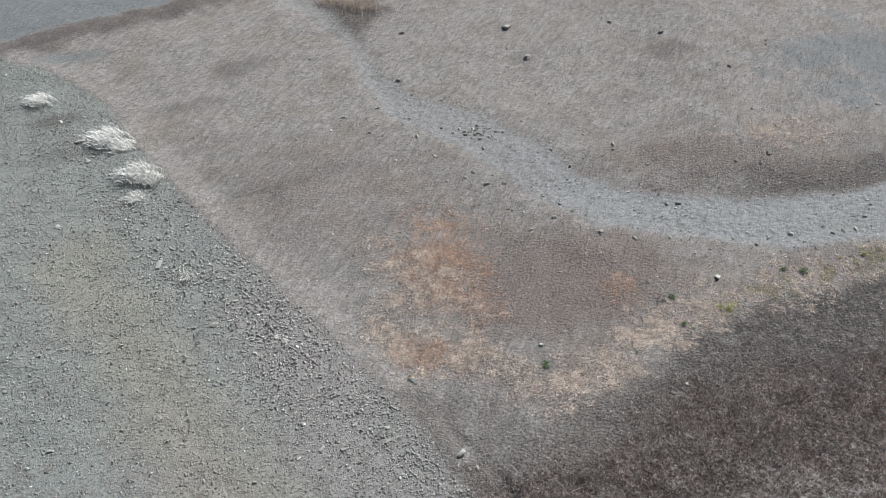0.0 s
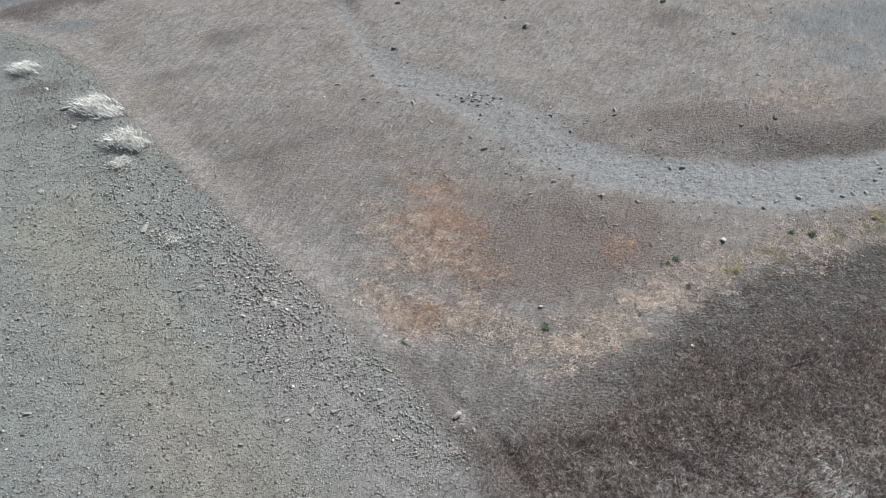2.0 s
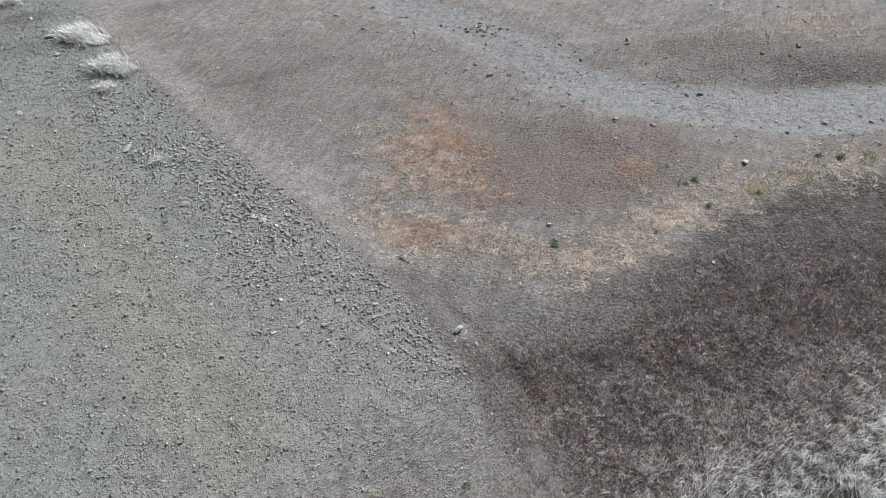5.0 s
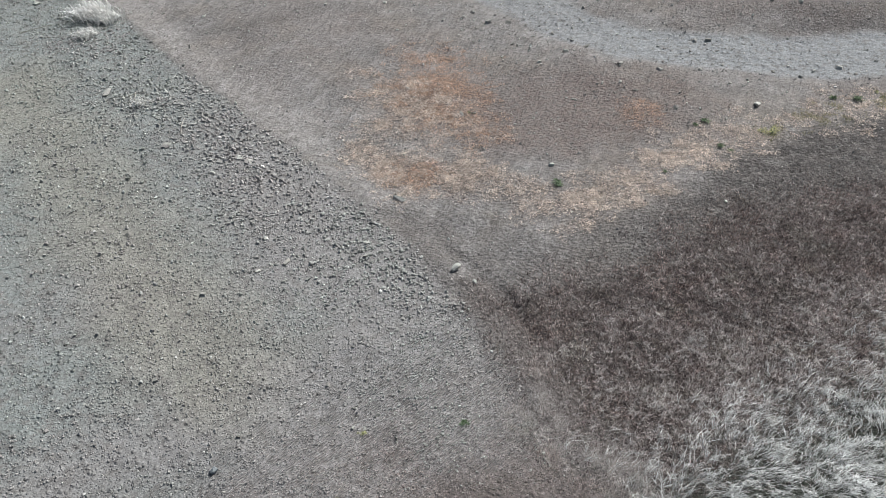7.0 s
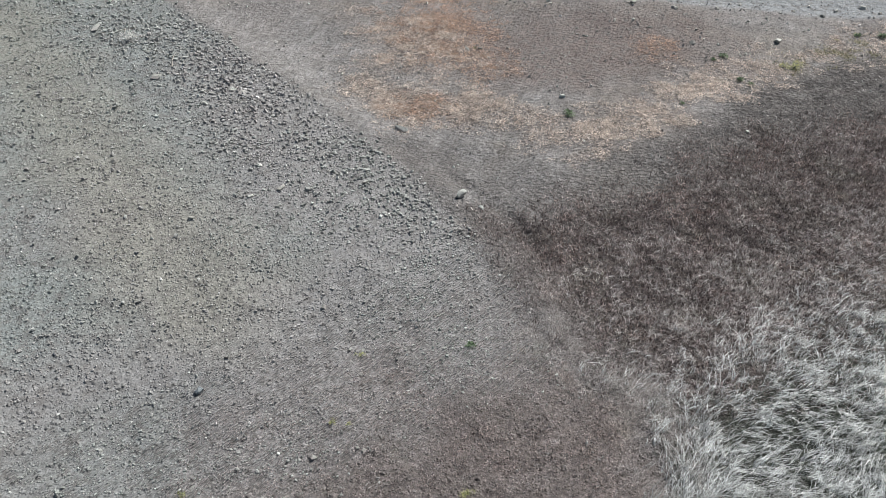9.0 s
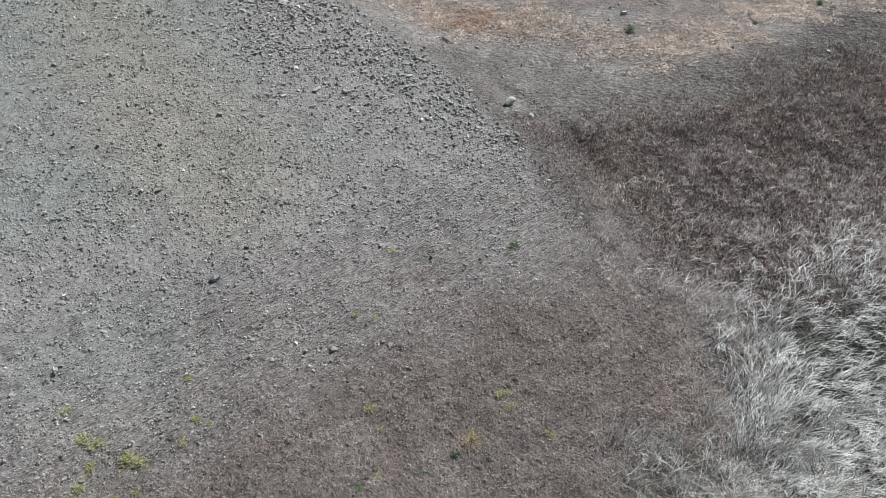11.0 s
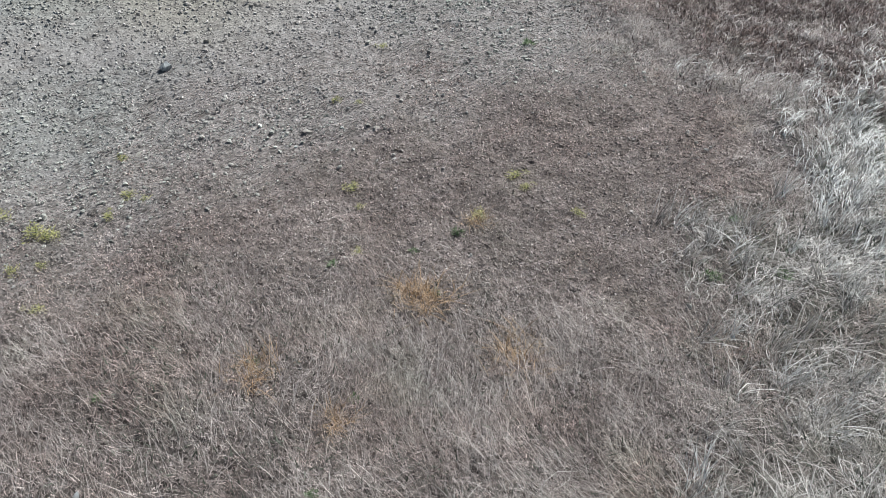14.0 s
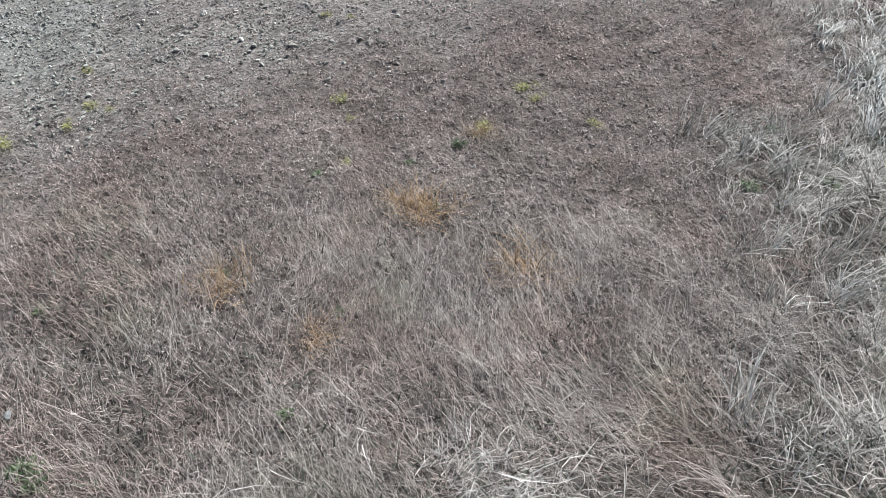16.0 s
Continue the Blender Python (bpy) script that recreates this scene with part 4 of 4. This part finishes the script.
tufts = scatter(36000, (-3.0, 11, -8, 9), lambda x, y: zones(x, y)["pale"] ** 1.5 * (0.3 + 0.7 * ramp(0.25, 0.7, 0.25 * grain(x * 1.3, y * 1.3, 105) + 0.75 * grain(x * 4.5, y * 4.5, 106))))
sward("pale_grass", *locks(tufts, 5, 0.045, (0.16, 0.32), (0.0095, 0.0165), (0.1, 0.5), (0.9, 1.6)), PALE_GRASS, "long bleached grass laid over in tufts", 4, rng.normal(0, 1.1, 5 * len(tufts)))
tufts = scatter(9000, (0.5, 5.5, -5.0, 5.0), lambda x, y: ramp(1.1, 0.2, np.abs(side(x, y, FIELD_EDGE) - 0.1 + 0.3 * fbm(x, y, 0.9, 127, 3))) * ramp(4.5, 2.0, y) * ramp(0.3, 0.7, grain(x * 3, y * 3, 128)))
k, spots = tuft_spots(tufts, 9, 0.05)
c = len(spots)
turn = (flow(tufts[:, 0], tufts[:, 1]) + rng.normal(0, 0.7, len(tufts)))[k] + rng.normal(0, 0.5, c)
sward("margin_grass", spots, rng.uniform(0.07, 0.2, c), rng.uniform(0.004, 0.009, c), turn, rng.uniform(0.3, 0.95, c), rng.uniform(0.3, 1.1, c), STEM, "fine faded grass along the edge of the field", 3)
tufts = scatter(30000, (-4.0, 6, -8.3, 0), lambda x, y: zones(x, y)["sere"] ** 1.6 * ramp(0.36, 0.72, 0.5 * grain(x * 1.7, y * 1.7, 115) + 0.5 * grain(x * 5, y * 5, 116)))
sward("sere_grass", *locks(tufts, 4, 0.06, (0.14, 0.34), (0.006, 0.0115), (0.15, 0.75), (0.8, 1.7), 1.0), SERE, "thin beige and grey grass in loose tufts", 4, rng.normal(0, 1.6, 4 * len(tufts)))
# low leaves with shade painted into their colour, filling gaps between the blades
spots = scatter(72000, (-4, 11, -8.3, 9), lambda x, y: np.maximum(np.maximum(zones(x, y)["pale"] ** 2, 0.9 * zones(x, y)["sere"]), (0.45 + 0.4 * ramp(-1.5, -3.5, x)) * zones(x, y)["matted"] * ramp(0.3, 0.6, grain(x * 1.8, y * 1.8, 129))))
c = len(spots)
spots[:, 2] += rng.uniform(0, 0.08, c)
sward("undergrowth", spots, rng.uniform(0.03, 0.12, c), rng.uniform(0.006, 0.016, c), rng.uniform(0, 6.28, c), rng.uniform(0.2, 0.9, c), rng.uniform(0, 0.5, c), SHADED_UNDERGROWTH, "grey green leaves under bleached grass, darkened as shade")
tufts = scatter(17000, (1.0, 13, 0, 11), lambda x, y: zones(x, y)["dark"] * (1 - zones(x, y)["pale"]) * (0.04 + 0.96 * ramp(4.2, 0.0, y - 0.3 * x)) * (0.4 + 0.6 * grain(x * 1.5, y * 1.5, 109)))
k, spots = tuft_spots(tufts, 5, 0.04)
c = len(spots)
turn = (flow(tufts[:, 0], tufts[:, 1]) + rng.normal(0, 0.8, len(tufts)))[k] + rng.normal(0, 0.6, c)
sward("mixed_grass", spots, rng.uniform(0.09, 0.2, c), rng.uniform(0.008, 0.015, c), turn, rng.uniform(0.1, 0.6, c), rng.uniform(0.6, 1.4, c), STRAND, "single bleached blades among dark grass", 3, rng.normal(0, 1.2, c))
def flakes(name, tufts, per, spread, material, label):
    """Small curled leaves and straws, flat on the earth, gathered where a dead plant lies."""
    k, spots = tuft_spots(tufts, per, spread)
    c = len(spots)
    spots[:, 2] += rng.uniform(0.0, 0.03, c)
    sward(name, spots, rng.uniform(0.03, 0.075, c), rng.uniform(0.018, 0.038, c), rng.uniform(0, 6.28, c), rng.uniform(0.84, 0.995, c), np.zeros(c), material, label, 1)


tufts = scatter(95000, (-5, 20, 8, 27), lambda x, y: zones(x, y)["litter"] ** 1.2 * (0.08 + 0.92 * ramp(0.32, 0.68, 0.4 * grain(x * 1.3, y * 1.3, 111) + 0.6 * grain(x * 4, y * 4, 112))))
flakes("straw_litter", tufts, 14, 0.075, STRAW, "beige straw litter lying on the earth")
tufts = scatter(30000, (-4, 9, 9, 20), lambda x, y: zones(x, y)["orange"] * (0.1 + 0.6 * ramp(0.3, 0.7, grain(x * 3, y * 3, 117))))
flakes("rusty_litter", tufts, 12, 0.09, RUST_LEAF, "rust orange dead leaves lying on the earth")
spots = scatter(110000, (-24, 26, 15, 44), lambda x, y: bare_chance(x, y) * (0.15 + 0.85 * ramp(17, 25, y - 0.3 * x)) * (1 - zones(x, y)["track"]) * ramp(0.38, 0.66, 0.4 * grain(x * 0.7, y * 0.7, 118) + 0.6 * grain(0.9 * x + 0.6 * y, 2.6 * y - 2.9 * x, 119)))
c = len(spots)
sward("stubble", spots, rng.uniform(0.04, 0.1, c), rng.uniform(0.014, 0.028, c), 0.9 + rng.normal(0, 0.9, c), rng.uniform(0.1, 0.75, c), rng.uniform(0, 0.6, c), STUBBLE, "short withered stubble on bare earth")
spots = scatter(170000, (7, 22, 11, 18), lambda x, y: ramp(0.9, 0.1, np.abs(side(x, y, LITTER) + 0.35) + 0.3 * fbm(x, y, 0.8, 121, 3)) * ramp(9, 12, x) * ramp(0.4, 0.75, grain(x * 2.6, y * 2.6, 122)) * 0.6)
c = len(spots)
sward("verge_grass", spots, rng.uniform(0.04, 0.13, c), rng.uniform(0.012, 0.024, c), rng.uniform(0, 6.28, c), rng.uniform(0.3, 0.9, c), rng.uniform(0, 0.5, c), VERGE_GRASS, "yellow green grass on the verge of the track")
spots = scatter(24000, (-42, -6, 28, 48), lambda x, y: zones(x, y)["ridge"])
c = len(spots)
sward("ridge_weeds", spots, rng.uniform(0.08, 0.22, c), rng.uniform(0.01, 0.02, c), rng.uniform(0, 6.28, c), rng.uniform(0.1, 0.8, c), rng.uniform(0, 0.5, c), DARK_GRASS, "dark brown weeds on a low earth ridge")


# ---- plants, tufts and stems that stand alone ----
def tuft_mesh(name, count, spread, length, width, heading, fan, material, levels=4, lean=(0.3, 0.9)):
    base = np.stack([rng.normal(0, spread, count), rng.normal(0, spread, count), np.zeros(count)], -1)
    turn = heading + rng.normal(0, fan, count)
    return mesh_of(name, *blade_arrays(base, rng.uniform(*length, count), rng.uniform(*width, count), turn, rng.uniform(*lean, count), rng.uniform(0.2, 0.8, count), levels), material)


def stand(name, meshes, spots, label, category, group, parts="foliage"):
    for n, (x, y, s, turn) in enumerate(spots):
        ob = new(name)
        ob.location, ob.rotation_euler, ob.scale = (x, y, float(height(x, y)) - 0.01), (0, 0, turn), (s, s, s)
        tagged(ob, label, category, group)
        chosen = meshes[n % len(meshes)]
        for part_name, m in chosen:
            part(part_name, m, ob)


hay = [[("straw", tuft_mesh("straw", 420, 0.36, (0.45, 0.9), (0.026, 0.046), 2.4, 0.45, HAY, 4, (0.05, 0.6))), ("crown", tuft_mesh("crown", 60, 0.3, (0.2, 0.5), (0.02, 0.04), 0.5, 2.5, HAY))] for _ in range(2)]
stand("hay_tuft", hay, [(-16.0, 25.9, 1.1, 1.7), (-15.2, 25.2, 0.7, 1.4), (-13.9, 22.9, 1.0, 2.0), (-13.2, 22.4, 0.7, 2.4), (-20.4, 29.5, 0.8, 1.6), (-13.6, 21.0, 0.6, 2.2), (-10.3, 15.7, 0.4, 2.6)], "white dried hay tuft flattened on the soil", "grass tuft", "hay tufts")
bush = [[("straw", tuft_mesh("straw", 500, 0.55, (0.4, 0.9), (0.02, 0.04), 0, 3, STRAW, 3, (0.1, 0.6))), ("undergrowth", tuft_mesh("undergrowth", 350, 0.8, (0.2, 0.5), (0.02, 0.04), 0, 3, DARK_GRASS, 2))]]
stand("dry_bush", bush, [(-4.5, 40.6, 1.0, 0), (-6.4, 41.4, 0.8, 2)], "dry yellowish bush at the head of the track", "bush", "dry bushes")


def leaf_mesh(name, count, spread, tall, leaf, material):
    """Small pointed leaves held at all heights of a low plant."""
    sprigs = rng.normal(0, spread * 0.3, (7, 2))
    k = rng.integers(0, 7, count)
    off = rng.normal(0, spread * 0.2, (count, 2))
    t = np.arctan2(off[:, 1], off[:, 0])
    z = tall * rng.uniform(0.1, 1.0, count) * (1 - np.minimum(np.hypot(*off.T) / spread, 0.8)) * rng.uniform(0.8, 1.1, 7)[k]
    base = np.concatenate([sprigs[k] + off, z[:, None]], 1)
    return mesh_of(name, *blade_arrays(base, rng.uniform(0.6, 1.2, count) * leaf, np.full(count, leaf * 0.5), t + rng.normal(0, 0.7, count), rng.uniform(0.5, 0.95, count), rng.uniform(0, 0.5, count), 2), material)


def stem_mesh(name, count, spread, tall, material):
    t = rng.uniform(0, 6.28, count)
    base = np.zeros((count, 3))
    return mesh_of(name, *blade_arrays(base, np.full(count, tall) * rng.uniform(0.8, 1.3, count), np.full(count, 0.006), t, rng.uniform(0.1, 0.8, count), np.zeros(count), 3), material)


loose = scatter(900, (0.8, 4.4, -6.4, 1.6), lambda x, y: np.maximum(-0.3 + 1.3 * zones(x, y)["pale"], zones(x, y)["sere"]))[:150]
sheaf = [[("foliage", tuft_mesh("foliage", 26, 0.05, (0.2, 0.46), (0.004, 0.010), 0, 0.6, m, 4, (0.15, 0.8)))] for m in (PALE_GRASS, SERE, SERE, PALE_GRASS, SERE)]
stand("grass_tuft", sheaf, [(p[0], p[1], rng.uniform(0.8, 1.2), float(flow(p[0], p[1])) + rng.normal(0, 0.9)) for p in loose], "arching bleached grass tuft at the weedy margin", "grass tuft", "bleached tufts")
yellow = [[("foliage", leaf_mesh("foliage", 150, 0.17, 0.13, 0.036, YELLOW_LEAF)), ("stalk", stem_mesh("stalk", 18, 0.1, 0.13, GREEN_LEAF))] for _ in range(3)]
green = [[("foliage", leaf_mesh("foliage", 80, 0.1, 0.07, 0.05, GREEN_LEAF)), ("stalk", stem_mesh("stalk", 8, 0.06, 0.05, GREEN_LEAF))] for _ in range(3)]
turns = lambda spots: [(*s, rng.uniform(0, 6.28)) for s in spots]  # noqa: E731
YELLOW_WEEDS = [(-6.22, -2.51, 1.0), (-5.96, -2.94, 0.8), (-6.03, -2.52, 0.9), (-5.5, -2.78, 1.1), (-5.34, -2.82, 0.9), (-5.97, -3.25, 0.8), (-5.48, -3.4, 0.6), (-4.98, -3.98, 0.7), (-4.71, -2.04, 0.6), (-4.5, -2.13, 0.5), (-4.8, -2.44, 0.6), (-2.65, 0.13, 0.5), (-2.35, 0.07, 0.4), (-0.28, -1.37, 0.8), (-2.19, -1.76, 0.7), (-0.71, -2.16, 0.8), (0.39, -2.12, 0.7), (-1.99, -2.87, 0.5), (-2.08, -2.07, 0.5), (-0.17, -1.63, 0.6), (-6.65, -1.99, 0.7), (-5.05, -1.27, 0.6), (-2.22, 1.78, 0.6), (-5.21, -3.26, 0.5), (-5.87, -3.7, 0.6), (10.37, 13.18, 1.8), (10.1, 13.3, 1.2), (16.73, 15.97, 1.2), (13.2, 15.4, 0.6), (12.4, 15.0, 0.5), (14.8, 15.6, 0.7), (15.7, 15.9, 0.7)]
stand("yellow_weed", yellow, turns(YELLOW_WEEDS), "low yellow-green leafy weed among dry stubble", "weed", "yellow weeds")
GREEN_WEEDS = [(-0.95, -2.46, 0.9), (-2.23, -3.1, 0.7), (-1.15, -3.43, 0.6), (2.06, -2.2, 0.9), (1.66, -3.12, 1.0), (2.38, -3.09, 1.0), (-0.06, 1.98, 1.2), (-2.73, -4.54, 0.7), (-3.49, -6.37, 1.1), (-3.38, -6.5, 0.9), (-3.96, -5.03, 0.7), (-1.97, -5.89, 0.6), (-1.76, -4.87, 0.7), (-1.42, -2.76, 0.6), (3.14, 10.54, 1.7), (8.44, 12.36, 1.4), (8.7, 12.1, 1.1), (8.38, 13.81, 1.5), (8.0, 13.6, 1.0), (13.95, 15.12, 1.9), (13.2, 15.3, 1.3), (0.75, 14.75, 0.8), (6.4, 11.0, 0.9)]
stand("green_weed", green, turns(GREEN_WEEDS), "small dark green leafy plant in dry ground", "weed", "green weeds")
rust = [[("foliage", tuft_mesh("foliage", 150, 0.11, (0.14, 0.32), (0.006, 0.011), 0, 3, RUST, 3))] for _ in range(2)]
stand("rust_tuft", rust, turns([(-1.21, -3.56, 1.1), (-0.33, -4.27, 1.1), (-0.75, -2.26, 0.6), (-2.68, -4.66, 0.9), (-1.9, -5.12, 0.7), (-1.4, -3.5, 0.8)]), "rust orange dry grass tuft among brown weeds", "grass tuft", "rusty tufts")
star = [[("foliage", tuft_mesh("foliage", 11, 0.03, (0.04, 0.1), (0.01, 0.02), 0, 1.6, STEM, 2, (0.8, 0.98)))] for _ in range(4)]
star_spots = scatter(560, (-0.5, 17, 5.8, 14), lambda x, y: zones(x, y)["soil"] * (1 - 0.95 * zones(x, y)["dark"]))
stand("dried_rosette", star, turns([(p[0], p[1], rng.uniform(0.4, 1.1)) for p in star_spots]), "small whitish dried rosette on dark soil", "weed", "dried rosettes")


def stick(ax, ay, bx, by, thick, label):
    """A thin crooked stem lying between two places."""
    pts = 7
    s = np.linspace(0, 1, pts)
    x, y = ax + (bx - ax) * s, ay + (by - ay) * s
    bend = 0.06 * np.hypot(bx - ax, by - ay) * np.sin(s * 3.0 + ax)
    x, y = x + bend * 0.7, y + bend * 0.7
    z = height(x, y) + thick * 0.6 + 0.05 * np.sin(s * 3.14)
    ring = np.arange(6) * np.pi / 3
    rad = thick * (1 - 0.6 * s)
    v = np.stack([x[:, None] + rad[:, None] * np.cos(ring), y[:, None] + 0 * ring, z[:, None] + rad[:, None] * np.sin(ring)], -1).reshape(-1, 3)
    t = [tri for q in range(pts - 1) for e in range(6) for tri in ((q * 6 + e, q * 6 + (e + 1) % 6, q * 6 + 6 + (e + 1) % 6), (q * 6 + e, q * 6 + 6 + (e + 1) % 6, q * 6 + 6 + e))]
    tagged(new("dry_stalk", mesh_of("dry_stalk", v, t, TWIG)), label, "stalk", "loose stalks")


for spot in [(-8.42, 13.59, -8.57, 14.51), (-10.66, 16.39, -10.28, 15.38), (-15.4, 38.0, -15.1, 38.9), (-10.9, 16.0, -10.2, 16.4), (-11.6, 15.9, -10.6, 16.1), (-16.3, 21.2, -15.2, 22.0)]:
    stick(*spot, 0.018, "bleached dry stalk lying on the soil")
